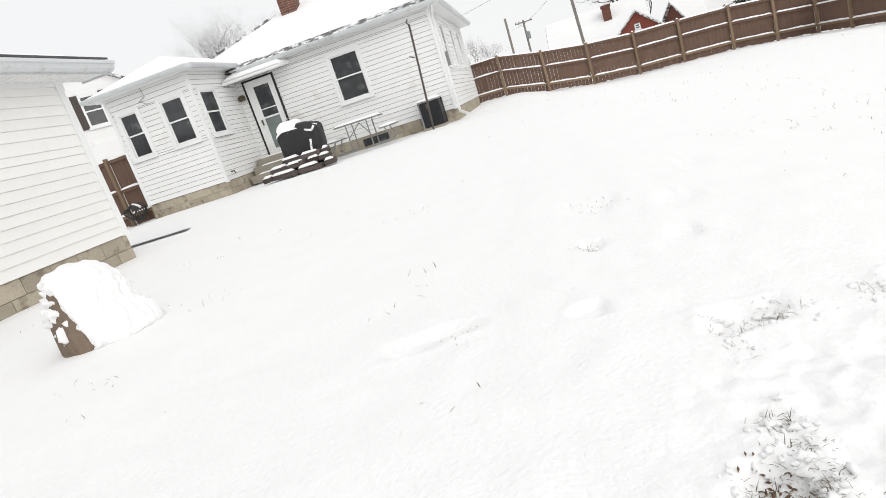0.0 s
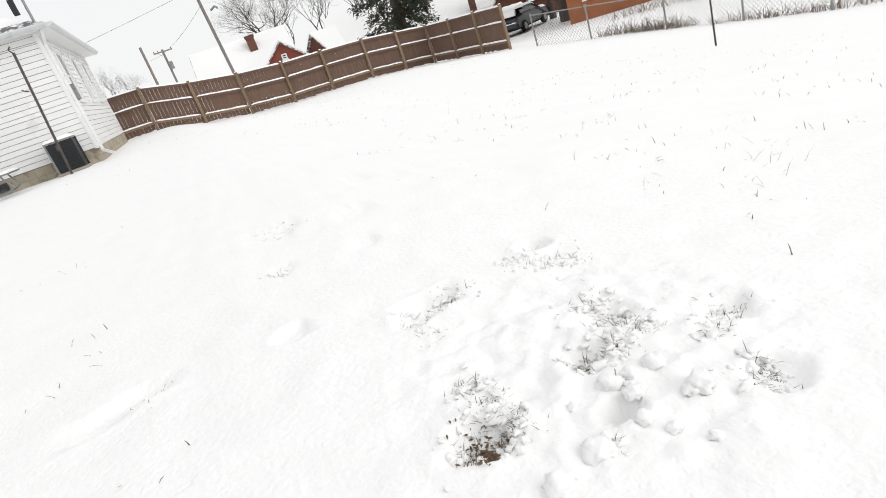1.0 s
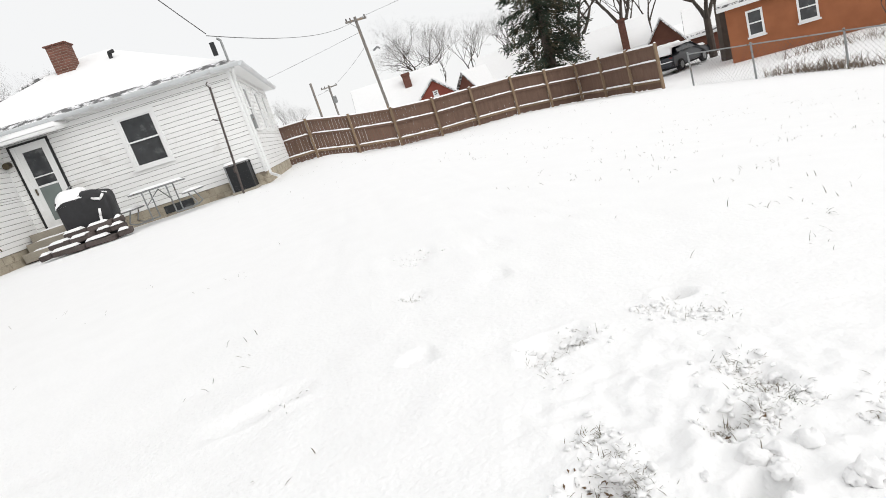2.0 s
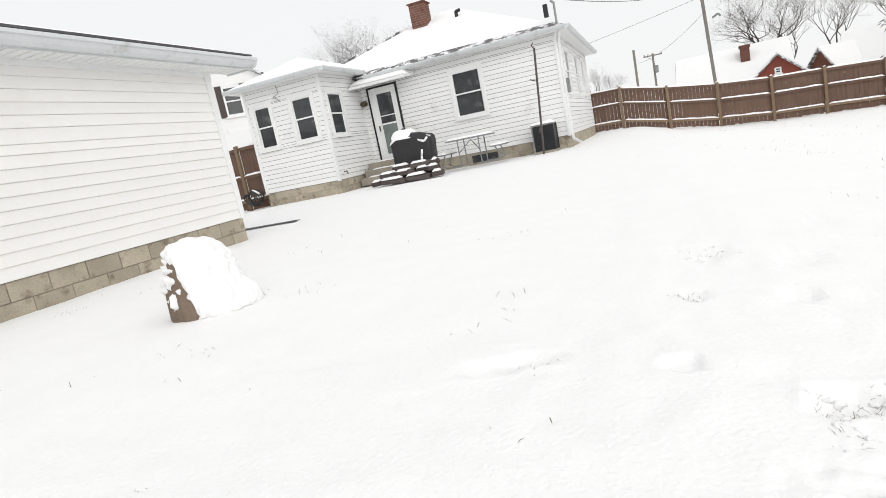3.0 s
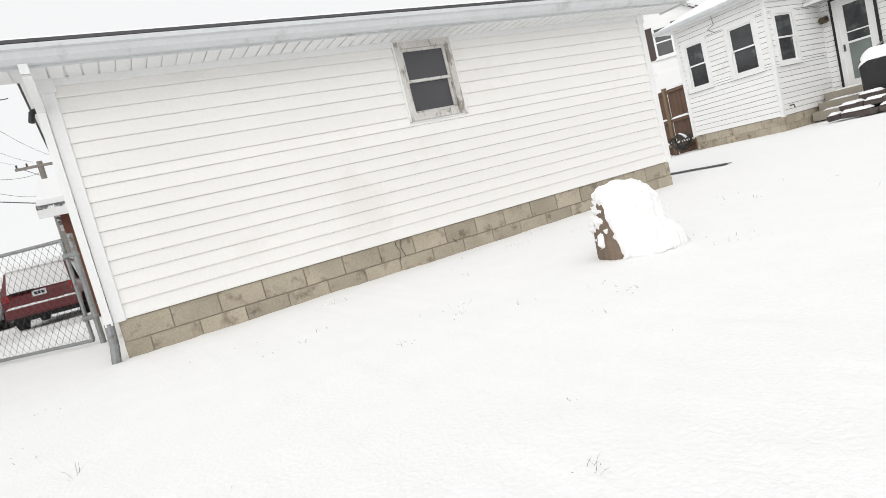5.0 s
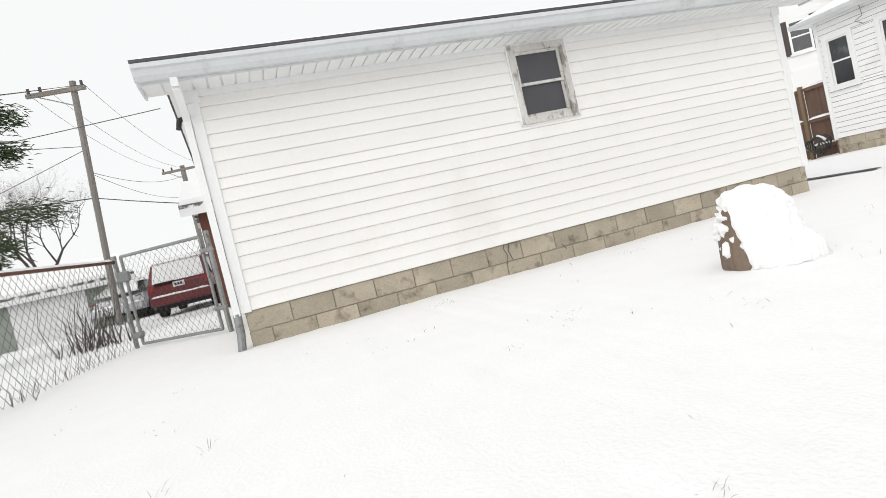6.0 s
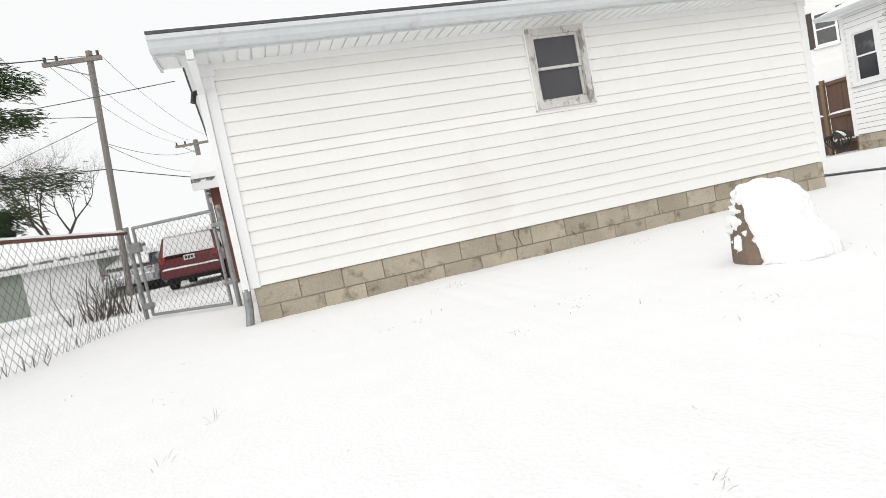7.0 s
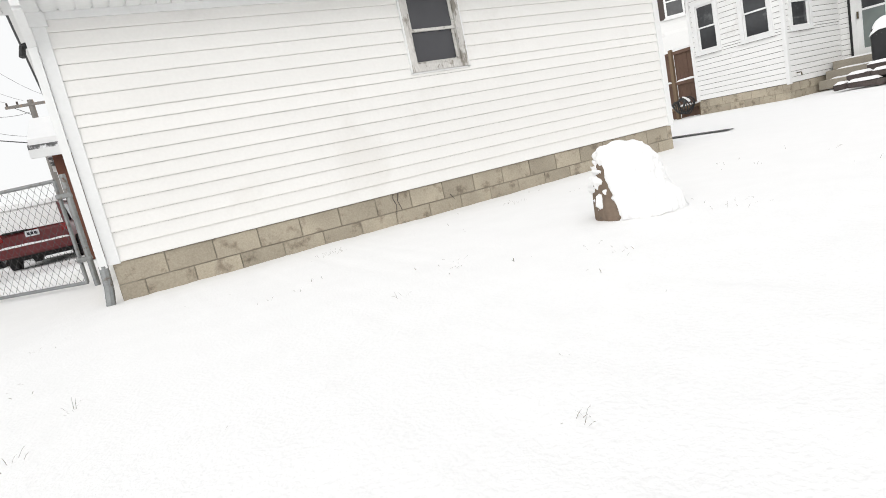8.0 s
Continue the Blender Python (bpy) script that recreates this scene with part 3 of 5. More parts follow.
def hip_roof(x0, y0, x1, y1, z, peak, thick, mat, name, label, inset=0.0, ridge=None):
    """A hip roof, thick enough to show its edge; ridge: two (x, y) ends."""
    r = ridge or [((x0 + x1) / 2 - 0.4, (y0 + y1) / 2), ((x0 + x1) / 2 + 0.4, (y0 + y1) / 2)]
    i = inset
    c = [(x0 + i, y0 + i), (x1 - i, y0 + i), (x1 - i, y1 - i), (x0 + i, y1 - i)]
    verts = [(*q, z) for q in c] + [(*q, z + thick) for q in c] + [(*r[0], peak), (*r[1], peak)]
    if abs(r[0][0] - r[1][0]) > abs(r[0][1] - r[1][1]):
        tops = [(4, 5, 9, 8), (5, 6, 9), (6, 7, 8, 9), (7, 4, 8)]
    else:
        tops = [(4, 5, 8), (5, 6, 9, 8), (6, 7, 9), (7, 4, 8, 9)]
    return part(name, solid(verts, [(0, 1, 2, 3), (0, 1, 5, 4), (1, 2, 6, 5), (2, 3, 7, 6), (3, 0, 4, 7)] + tops), mat, house, label)


MAIN = (-10.75, HY - 0.36, HX + 0.36, HY + 8.36)
hip_roof(*MAIN, HZ1 + 0.08, 5.26, 0.03, SHINGLE, "roof", "grey shingle hip roof showing through thin snow")
hip_roof(*MAIN, HZ1 + 0.165, 5.35, 0.02, SNOW, "roof_snow", "snow on the main roof", inset=0.17)
ADD = (BX0 - 0.36, BY - 0.36, BX1 + 0.36, HY + 2.5)
hip_roof(*ADD, BZ1 + 0.06, 4.06, 0.03, SHINGLE, "roof", "addition roof", ridge=[(-9.5, 15.9), (-9.5, 19.0)])
hip_roof(*ADD, BZ1 + 0.092, 4.13, 0.03, SNOW, "roof_snow", "snow on the addition roof", inset=0.03, ridge=[(-9.5, 15.9), (-9.5, 19.0)])
part("soffit", boxes((MAIN[0], MAIN[1], HZ1, MAIN[2], MAIN[3], HZ1 + 0.02)), TRIM, house)
part("soffit", boxes((ADD[0], ADD[1], BZ1, ADD[2], HY + 0.2, BZ1 + 0.02)), TRIM, house)
GUT = [(0, 0.11), (0.0, 0.0), (0.06, 0.0), (0.10, 0.04), (0.12, 0.08), (0.12, 0.11)]
for a, b, z in (((-7.8, MAIN[1]), (MAIN[2], MAIN[1]), HZ1), ((MAIN[2], MAIN[1]), (MAIN[2], MAIN[3]), HZ1), ((ADD[0], ADD[1]), (ADD[2], ADD[1]), BZ1), ((ADD[2], ADD[1]), (ADD[2], HY - 0.3), BZ1)):
    bm = bmesh.new()
    prism(bm, GUT, (*a, z - 0.01), (*b, z - 0.01))
    part("gutter", bm, GUTTER, house)
part("downspout", tubes([(HX + 0.2, HY - 0.3, HZ1), (HX + 0.08, HY + 0.1, HZ1 - 0.25), (HX + 0.08, HY + 0.1, 0.2), (HX + 0.3, HY + 0.0, 0.05)], 0.045, 4), TRIM, house)
for a, b in (((MAIN[0], MAIN[1], HZ1 + 0.11), (-6.78, 20.98, 5.28)),):
    a, b = Vector(a), Vector(b)
    for k in range(46):
        p, q = a.lerp(b, k / 46), a.lerp(b, (k + 0.9) / 46)
        if noise.noise((k * 0.37, a.x, 0)) > -0.12:
            part("hip_shingle", tube(bmesh.new(), p + Vector((0, 0, 0.045)), q + Vector((0, 0, 0.055)), 0.055, 0.05, 5), SHINGLE, house)
chim = part("chimney", boxes((-7.16, 19.9, 4.3, -6.61, 20.45, 5.62)), MORTAR, house, "red brick chimney")
me = bpy.data.meshes.new("brick")
t = boxes((0, -0.004, 0, 0.178, 0.02, 0.066), bevel=0.003)
t.to_mesh(me), t.free()
me.materials.append(CHIMNEY)
for row in range(17):
    for side in range(2):
        for i in range(3):
            ob = new("brick", me)
            ob.parent = chim
            off = 0.0 if row % 2 else 0.004
            ob.matrix_local = pose(-7.16 + i * 0.184 + off, 19.9, 4.33 + row * 0.076) if side == 0 else pose(-6.61, 19.9 + i * 0.184 + off, 4.33 + row * 0.076, 0, 0, 90)
part("chimney_cap", boxes((-7.21, 19.85, 5.62, -6.56, 20.5, 5.66), bevel=0.01), CHIMNEY, chim)
part("vent_pipe", tubes([(-5.55, 20.0, 4.75), (-5.55, 20.0, 5.02), (-5.4, 19.9, 5.02)], 0.06), BLACK_TRIM, house, "black roof vent")
part("service_mast", tubes([(HX + 0.14, HY - 0.2, 3.2), (HX + 0.14, HY - 0.2, 3.85), (HX + 0.06, HY - 0.2, 3.92)], 0.03), STEEL, house, "service mast with weatherhead")
part("junction_box", boxes((HX - 0.16, HY - 0.25, 3.52, HX - 0.04, HY - 0.15, 3.86), bevel=0.01), AC_METAL, house)
part("meter_box", boxes((HX, HY + 0.5, 1.5, HX + 0.14, HY + 0.75, 1.9), bevel=0.01), STEEL, house, "grey electric meter box")
part("cellar_window", boxes((-5.0, HY - 0.03, 0.03, -4.2, HY - 0.008, 0.24)), GLASS_DARK, house)
part("wall_cable", tubes([(-9.6, BY - 0.035, 3.4), (-9.55, BY - 0.04, 3.05), (-9.75, BY - 0.035, 2.98), (-9.55, BY - 0.035, 2.85)], 0.008, 5), STEEL, house, "loose grey cable")
part("hose_bib", tubes([(BX1 + 0.02, BY + 0.3, 0.55), (BX1 + 0.12, BY + 0.3, 0.55), (BX1 + 0.14, BY + 0.3, 0.47)], 0.015, 6), BRASS, house)


# ---- board fence behind the yard ----
POSTS = [(-2.5, 25.8), (-0.95, 25.8), (0.83, 25.8), (2.66, 25.8), (4.51, 25.8), (6.25, 25.8), (8.14, 25.8), (9.74, 25.8), (11.2, 25.8), (11.6, 24.2), (12.0, 22.6), (12.36, 21.0)]


def board_fence(posts, height, group, label, tall_last=True):
    """Posts, three snowy rails and close upright boards on the far side of the rails."""
    thing = empty("board_fence", label, "fence", group, kind="structure")
    for n, (x, y) in enumerate(posts):
        z = land(x, y)
        part("post", boxes((x - 0.05, y - 0.06, z - 0.2, x + 0.05, y + 0.04, z + height + 0.06), bevel=0.008), POST_WOOD, thing)
        part("post_snow", snow_slab(x - 0.055, y - 0.065, x + 0.055, y + 0.045, z + height + 0.06, 0.03, seed=n, step=0.03), SNOW, thing)
    for n, (a, b) in enumerate(zip(posts, posts[1:])):
        za, zb = land(*a), land(*b)
        length, ang = math.hypot(b[0] - a[0], b[1] - a[1]), math.degrees(math.atan2(b[1] - a[1], b[0] - a[0]))
        shear = Matrix.Identity(4)
        shear[2][0] = (zb - za) / length
        m = pose(a[0], a[1], za, 0, 0, ang) @ shear
        bm, u = bmesh.new(), 0.055
        while u < length - 0.06:
            w = min(0.138, length - 0.05 - u)
            d = random.uniform(-0.004, 0.004)
            box(bm, u, 0.045 + d, 0.03 + random.uniform(-0.02, 0.02), u + w, 0.065 + d, height + random.uniform(-0.008, 0.008))
            u += 0.143
        bmesh.ops.transform(bm, matrix=m, verts=bm.verts[:])
        panel = part("panel", bm, FENCE_WOOD, thing)
        for h in (0.26, 0.98, height - 0.1):
            part("rail", boxes((0.052, -0.02, h, length - 0.052, 0.04, h + 0.085), m=m), POST_WOOD if h < 0.5 else FENCE_WOOD, panel)
            part("rail_snow", snow_slab(0.055, -0.03, length - 0.055, 0.04, h + 0.086, 0.055 if h < 1.2 else 0.03, m=m, seed=n + h, step=0.1), SNOW, panel)
        part("top_snow", snow_slab(0.055, 0.035, length - 0.055, 0.075, height + 0.008, 0.04, m=m, seed=n + 0.5, step=0.1), SNOW, panel)
    return thing


board_fence(POSTS, 1.66, "yard fences", "brown board fence with tan posts and snowy rails")
board_fence([(-14.2, 14.95), (-12.6, 14.95), (-11.75, 14.95), (-10.95, 14.95)], 1.95, "yard fences", "tall dark brown board fence beside the house")


# ---- chain-link fences ----
def chain_link(name, thing, a, b, za, zb, height, cell, r):
    """Woven wire between two posts: two sets of crossing wires, each with small bends."""
    length = math.hypot(b[0] - a[0], b[1] - a[1])
    d = Vector(((b[0] - a[0]) / length, (b[1] - a[1]) / length, 0))
    side = Vector((-d.y, d.x, 0))
    verts, faces = [], []

    def bar(p, q):
        w = (q - p).normalized()
        s, t = side * r, w.cross(side) * r
        k = len(verts)
        verts.extend(tuple(c + e) for c in (p, q) for e in (s, t, -s, -t))
        faces.extend([(k + i, k + (i + 1) % 4, k + 4 + (i + 1) % 4, k + 4 + i) for i in range(4)])
    rise = cell * 1.3
    u = -height * cell / rise
    while u < length:
        for sgn in (1, -1):
            base = u if sgn > 0 else u + height * cell / rise
            lo, hi = 0.0, height
            if sgn > 0:
                lo, hi = max(lo, -base * rise / cell), min(hi, (length - base) * rise / cell)
            else:
                lo, hi = max(lo, (base - length) * rise / cell), min(hi, base * rise / cell)
            if hi - lo > 0.02:
                ps = []
                for h in (lo, hi):
                    x = base + sgn * h * cell / rise
                    ps.append(Vector((a[0], a[1], za + (zb - za) * x / length + h)) + d * x + side * (0.004 * sgn))
                bar(*ps)
        u += cell
    me = bpy.data.meshes.new(name)
    me.from_pydata(verts, [], faces)
    me.materials.append(WIRE)
    ob = new(name, me)
    ob.parent = thing
    return ob


def chain_fence(label, pts, height, cell, r, rail_mat, rails=True, snow=True):
    thing = empty("chain_link_fence", label, "fence", "yard fences", kind="structure")
    for x, y in pts:
        z = land(x, y)
        part("post", tubes([(x, y, z - 0.2), (x, y, z + height + 0.04)], 0.03), STEEL, thing)
        part("post_cap", tubes([(x, y, z + height + 0.03), (x, y, z + height + 0.075)], 0.034), STEEL, thing)
    for n, (a, b) in enumerate(zip(pts, pts[1:])):
        za, zb = land(*a), land(*b)
        part("top_rail", tubes([(*a, za + height), (*b, zb + height)], 0.021), rail_mat, thing)
        if snow:
            length, ang = math.hypot(b[0] - a[0], b[1] - a[1]), math.degrees(math.atan2(b[1] - a[1], b[0] - a[0]))
            sh = Matrix.Identity(4)
            sh[2][0] = (zb - za) / length
            part("rail_snow", snow_slab(0.05, -0.02, length - 0.05, 0.02, height + 0.014, 0.025, m=pose(*a, za, 0, 0, ang) @ sh, seed=n, step=0.1), SNOW, thing)
        chain_link("wire_mesh", thing, a, b, za, zb, height, cell, r)
    return thing


chain_fence("galvanised chain-link fence with a rusty snow-topped rail", [(-8.3, -1.58), (-5.35, -2.28), (-2.4, -3.0)], 1.15, 0.1, 0.0023, RUST)
chain_fence("long galvanised chain-link fence round the neighbouring lot", [(12.5, 19.3), (13.3, 17.2), (14.7, 15.2), (15.7, 13.2), (16.6, 11.2), (17.5, 9.2), (18.4, 7.2), (19.3, 5.2)], 1.1, 0.12, 0.003, STEEL, snow=False)
gate = empty("chain_link_gate", "closed galvanised chain-link gate between fence and garage", "gate", at=(-7.75, -0.98, -0.06))
GL, GR = Vector((-8.2, -1.48, -0.11)), Vector((-7.28, -0.45, -0.11))
up = Vector((0, 0, 1))
for q0, q1 in ((GL + up * 0.12, GL + up * 1.27), (GR + up * 0.12, GR + up * 1.25), (GL + up * 1.27, GR + up * 1.25), (GL + up * 0.12, GR + up * 0.12)):
    under(part("gate_frame", tubes([q0, q1], 0.02), STEEL), gate)
under(part("gate_post", tubes([GR + Vector((0.07, 0.09, 0)), GR + Vector((0.07, 0.09, 1.3))], 0.03), STEEL), gate)
under(chain_link("wire_mesh", None, GL[:2], GR[:2], 0.01, 0.01, 1.14, 0.095, 0.0023), gate)
for h in (0.35, 1.05):
    under(part("hinge", boxes((GR.x - 0.03, GR.y - 0.03, h - 0.11, GR.x + 0.1, GR.y + 0.12, h - 0.06), bevel=0.01), STEEL), gate)
under(part("latch", boxes((GL.x - 0.11, GL.y - 0.1, 0.84, GL.x + 0.04, GL.y + 0.04, 0.97), bevel=0.012), STEEL, label="grey fork latch"), gate)
under(part("latch", boxes((GL.x - 0.1, GL.y - 0.09, 0.09, GL.x + 0.03, GL.y + 0.03, 0.17), bevel=0.012), STEEL), gate)

# ---- boulder by the garage ----
cx, cy = -2.65, 2.94
ux, uy = Vector((0.73, 0.68, 0)), Vector((-0.68, 0.73, 0))


def boulder_form(p, half, tall, out=0.0):
    """A blunt, flat-topped lump with steep sides; out pushes its skin outwards."""
    r = math.hypot(p.x, p.y)
    d = Vector((p.x, p.y, 0)) / max(r, 1e-6)
    n1 = noise.noise(d * 1.4 + Vector((2, 0, p.z))) * 0.11 + noise.noise(p * 3.2) * 0.05 + noise.noise(p * 8.0) * 0.022
    f = r ** 0.42
    w = half * f * (1 + n1) * (1 - 0.10 * max(0.0, p.z)) + out * r
    z = (max(0.0, p.z) ** 0.62 * tall * (1 + 0.3 * n1 - 0.09 * d.x * r) if p.z > 0 else p.z * 0.12) + out * max(0.0, p.z)
    return ux * d.x * w + uy * d.y * w * 0.95 + Vector((cx, cy, land(cx, cy) + 0.02 + z))


bm = bmesh.new()
bmesh.ops.create_icosphere(bm, subdivisions=5, radius=1)
for v in bm.verts:
    v.co = boulder_form(v.co.copy(), 0.212, 0.425)
boulder = tagged(part("boulder", bm, ROCK, None, smooth=True), "squat brown boulder half buried under fresh snow", "boulder")
bm = bmesh.new()
bmesh.ops.create_icosphere(bm, subdivisions=6, radius=1)
for v in bm.verts:
    p = v.co.copy()
    d = Vector((p.x, p.y, 0)).normalized() if math.hypot(p.x, p.y) > 1e-6 else Vector((0, 0, 0))
    lump = noise.noise(p * 4.0) * 0.016 + noise.noise(p * 9.0) * 0.012 + noise.noise(p * 18.0) * 0.008 + noise.noise(p * 30.0) * 0.004
    face = smooth(-0.30, -0.42, d.x + 0.22 * noise.noise(p * 2.6 + Vector((4, 0, 1))) + 0.30 * max(0.0, p.z)) * smooth(0.85, 0.7, p.z + 0.15 * noise.noise(p * 3.3))
    blot = smooth(0.16, 0.26, noise.noise(Vector((p.x * 4.5 + 3, p.y * 4.5 + 1, p.z * 9.0 + 5)))) * smooth(0.0, 0.06, p.z)
    cover = 1 - face * (1 - 0.75 * blot)
    skirt = 0.07 * smooth(0.35, -0.02, p.z) * smooth(0.0, 0.8, d.x)
    bulge = -0.014 + 0.05 * cover + lump * (0.1 + 0.9 * cover) * (0.4 + 1.35 * smooth(0.85, 0.55, p.z)) + skirt
    v.co = boulder_form(p, 0.212, 0.425, max(bulge, 0.008) if cover > 0.9 else bulge)
under(part("snow_cap", bm, SNOW, label="lumpy snow cap", smooth=True), boulder)

# ---- at the back door: steps, stones, grill, table, condenser, pipe, hose ----
steps = empty("doorsteps", "worn concrete doorsteps below the back door", "steps", at=(-7.3, 16.4, 0.02))
for x0, y0, x1, z0, z1 in ((-8.15, 16.35, -6.75, 0.0, 0.62), (-8.15, 16.0, -6.75, 0.0, 0.42), (-8.15, 15.65, -6.8, 0.0, 0.22)):
    under(part("step", boxes((x0, y0, z0, x1, y0 + (0.645 if z1 > 0.6 else 0.348), z1), bevel=0.012), CONCRETE), steps)
    under(part("step_snow", snow_slab(x0 + 0.25, y0 + 0.02, x1 - 0.1, y0 + 0.3, z1, 0.03, seed=y0), SNOW), steps)
under(part("handrail", tubes([(-7.0, 15.8, 0.2), (-7.02, 15.85, 1.15), (-6.95, 16.9, 1.5)], 0.02), STEEL, label="thin iron handrail"), steps)

wall_stones = empty("stone_border", "low dry-stacked dark stone border capped with snow", "stone wall", at=(-6.0, 14.3, 0.0))
for row, (z, x0, x1) in enumerate(((0.0, -6.95, -5.1), (0.15, -6.8, -5.2), (0.29, -6.5, -5.35))):
    x = x0
    while x < x1:
        w = random.uniform(0.26, 0.72)
        d = random.uniform(0.26, 0.44)
        sy, yaw = random.uniform(-0.11, 0.11), random.uniform(-16, 16)
        bm = boxes((0, -d / 2, 0, w - 0.03, d / 2, 0.125), bevel=0.025)
        for v in bm.verts:
            v.co += Vector((0.03 * noise.noise(v.co * 5 + Vector((x, z, 0))), 0.03 * noise.noise(v.co * 5 + Vector((z, x, 3))), 0.012 * noise.noise(v.co * 6 + Vector((x, 0, z)))))
        bmesh.ops.transform(bm, matrix=pose(x, 14.25 + row * 0.14 + sy, z, random.uniform(-4, 4), random.uniform(-4, 4), yaw), verts=bm.verts[:])
        st = under(part("stone", bm, STONE), wall_stones)
        q = under(part("stone_snow", snow_slab(0.02, -d / 2 - 0.01, (w - 0.06) * random.uniform(0.75, 1.0), d / 2 - 0.05, 0.122, 0.06, pose(x, 14.25 + row * 0.14 + sy, z, 0, 0, yaw), seed=x + row, step=0.05), SNOW), wall_stones)
        x += w

grill = empty("covered_grill", "barbecue grill under a black vinyl cover heaped with snow", "grill", at=(-5.98, 15.0, 0.05))
bm = bmesh.new()
n_, layers = 28, ((0.0, 0.93, 0.93), (0.25, 0.95, 0.95), (0.6, 0.97, 0.97), (0.95, 1.0, 1.0), (1.07, 0.99, 0.93), (1.13, 0.94, 0.8), (1.16, 0.7, 0.5))
rings = []
for z, sx, sy in layers:
    ring = []
    for i in range(n_):
        a = 2 * math.pi * i / n_
        c, s = math.cos(a), math.sin(a)
        px_, py_ = math.copysign(abs(c) ** 0.2, c) * 0.58 * sx, math.copysign(abs(s) ** 0.2, s) * 0.30 * sy
        f = 1 + 0.035 * math.sin(a * 9 + z * 3) * (1 - z * 0.6)
        ring.append(bm.verts.new((px_ * f, py_ * f, z + 0.02 * math.sin(3 * a) - 0.12 * max(0.0, c) * smooth(0.7, 1.0, z))))
    rings.append(ring)
for r0, r1 in zip(rings, rings[1:]):
    for i in range(n_):
        bm.faces.new((r0[i], r0[(i + 1) % n_], r1[(i + 1) % n_], r1[i]))
bm.faces.new(rings[-1]), bm.faces.new(rings[0][::-1])
under(part("cover", bm, COVER, grill, smooth=True), grill).matrix_parent_inverse = Matrix.Identity(4)
bm = snow_slab(-0.57, -0.30, 0.08, 0.27, 0.0, 0.12, seed=5, step=0.04)
for v in bm.verts:
    v.co.z += 1.15 - 0.9 * max(0, abs(v.co.x + 0.15) - 0.22) ** 1.3 - 1.5 * max(0, abs(v.co.y) - 0.14) ** 1.4
part("snow_heap", bm, SNOW, grill, "rounded heap of snow", smooth=True)
for pts in (((0.14, -0.2, 1.06), (0.30, -0.29, 0.93), (0.45, -0.31, 0.88), (0.54, -0.29, 0.98)), ((0.34, -0.31, 0.68), (0.30, -0.325, 0.5), (0.27, -0.33, 0.32)), ((0.1, -0.1, 1.1), (0.4, -0.12, 1.04), (0.56, -0.1, 0.98))):
    part("snow_streak", tubes(pts, 0.03), SNOW, grill, smooth=True)

table = empty("picnic_table", "folding steel picnic table with snow on top and benches", "picnic table", at=(-4.55, 15.65, 0.02))
TB = [(-0.62, -0.36, 0.74, 0.62, 0.36, 0.78)]
part("tabletop", boxes(*TB, bevel=0.008), STEEL, table)
part("table_snow", snow_slab(-0.61, -0.35, 0.61, 0.35, 0.781, 0.05, seed=3), SNOW, table)
for sx in (-1, 1):
    bench = part("bench", boxes((sx * 0.78 - 0.16, -0.5, 0.41, sx * 0.78 + 0.16, 0.5, 0.445), bevel=0.006), STEEL, table)
    part("bench_snow", snow_slab(sx * 0.78 - 0.155, -0.49, sx * 0.78 + 0.155, 0.49, 0.446, 0.05, seed=sx + 7), SNOW, bench)
    for sy in (-0.3, 0.3):
        part("leg", tubes([(sx * 0.3, sy, 0.74), (sx * 0.3, sy, 0.03)], 0.018), STEEL, table)
        part("bench_arm", tubes([(sx * 0.3, sy, 0.05), (sx * 0.7, sy, 0.05), (sx * 0.85, sy, 0.12), (sx * 0.72, sy, 0.41)], 0.018), STEEL, table)
    part("brace", tubes([(sx * 0.3, -0.3, 0.4), (0, 0, 0.72)], 0.012), STEEL, table)

ac = empty("air_conditioner", "dark air conditioner condenser with snow on top", "air conditioner", at=(-2.66, 16.5, 0.0))
ac.scale = (0.8, 0.86, 1.0)
part("base_pad", boxes((-0.42, -0.4, -0.08, 0.42, 0.42, 0.03), bevel=0.01), CONCRETE, ac)
part("body", boxes((-0.34, -0.34, 0.03, 0.34, 0.34, 0.72)), BLACK_TRIM, ac)
for i in range(14):
    part("slat", boxes((-0.35, -0.365, 0.06 + i * 0.045, 0.35, -0.342, 0.085 + i * 0.045)), AC_METAL, ac)
    part("slat", boxes((0.342, -0.35, 0.06 + i * 0.045, 0.365, 0.35, 0.085 + i * 0.045)), AC_METAL, ac)
for x, y in ((-0.36, -0.36), (0.36, -0.36), (0.36, 0.36), (-0.36, 0.36)):
    part("corner_rail", boxes((x - 0.022, y - 0.022, 0.03, x + 0.022, y + 0.022, 0.74)), STEEL if x < 0 else AC_METAL, ac)
part("top", boxes((-0.385, -0.385, 0.725, 0.385, 0.385, 0.76), bevel=0.01), STEEL, ac)
part("top_snow", snow_slab(-0.38, -0.38, 0.38, 0.38, 0.76, 0.07, seed=9), SNOW, ac)

pole = empty("clothes_pole", "rusty iron clothesline pole standing in the snow", "pole", at=(-2.66, 15.8, -0.02))
part("pipe", tubes([(0, 0, -0.1), (0.2, 0.0, 2.72)], 0.028), PIPE, pole)
part("collar", tubes([(0.02, 0, 0.55), (0.028, 0, 0.68)], 0.045), PIPE, pole)
part("hook", tubes([(0.1, -0.02, 1.9), (0.02, -0.04, 1.93), (-0.02, -0.04, 1.97)], 0.014), PIPE, pole)
part("hook", tubes([(0.195, 0, 2.7), (0.14, -0.02, 2.79), (0.2, -0.02, 2.85)], 0.014), PIPE, pole)

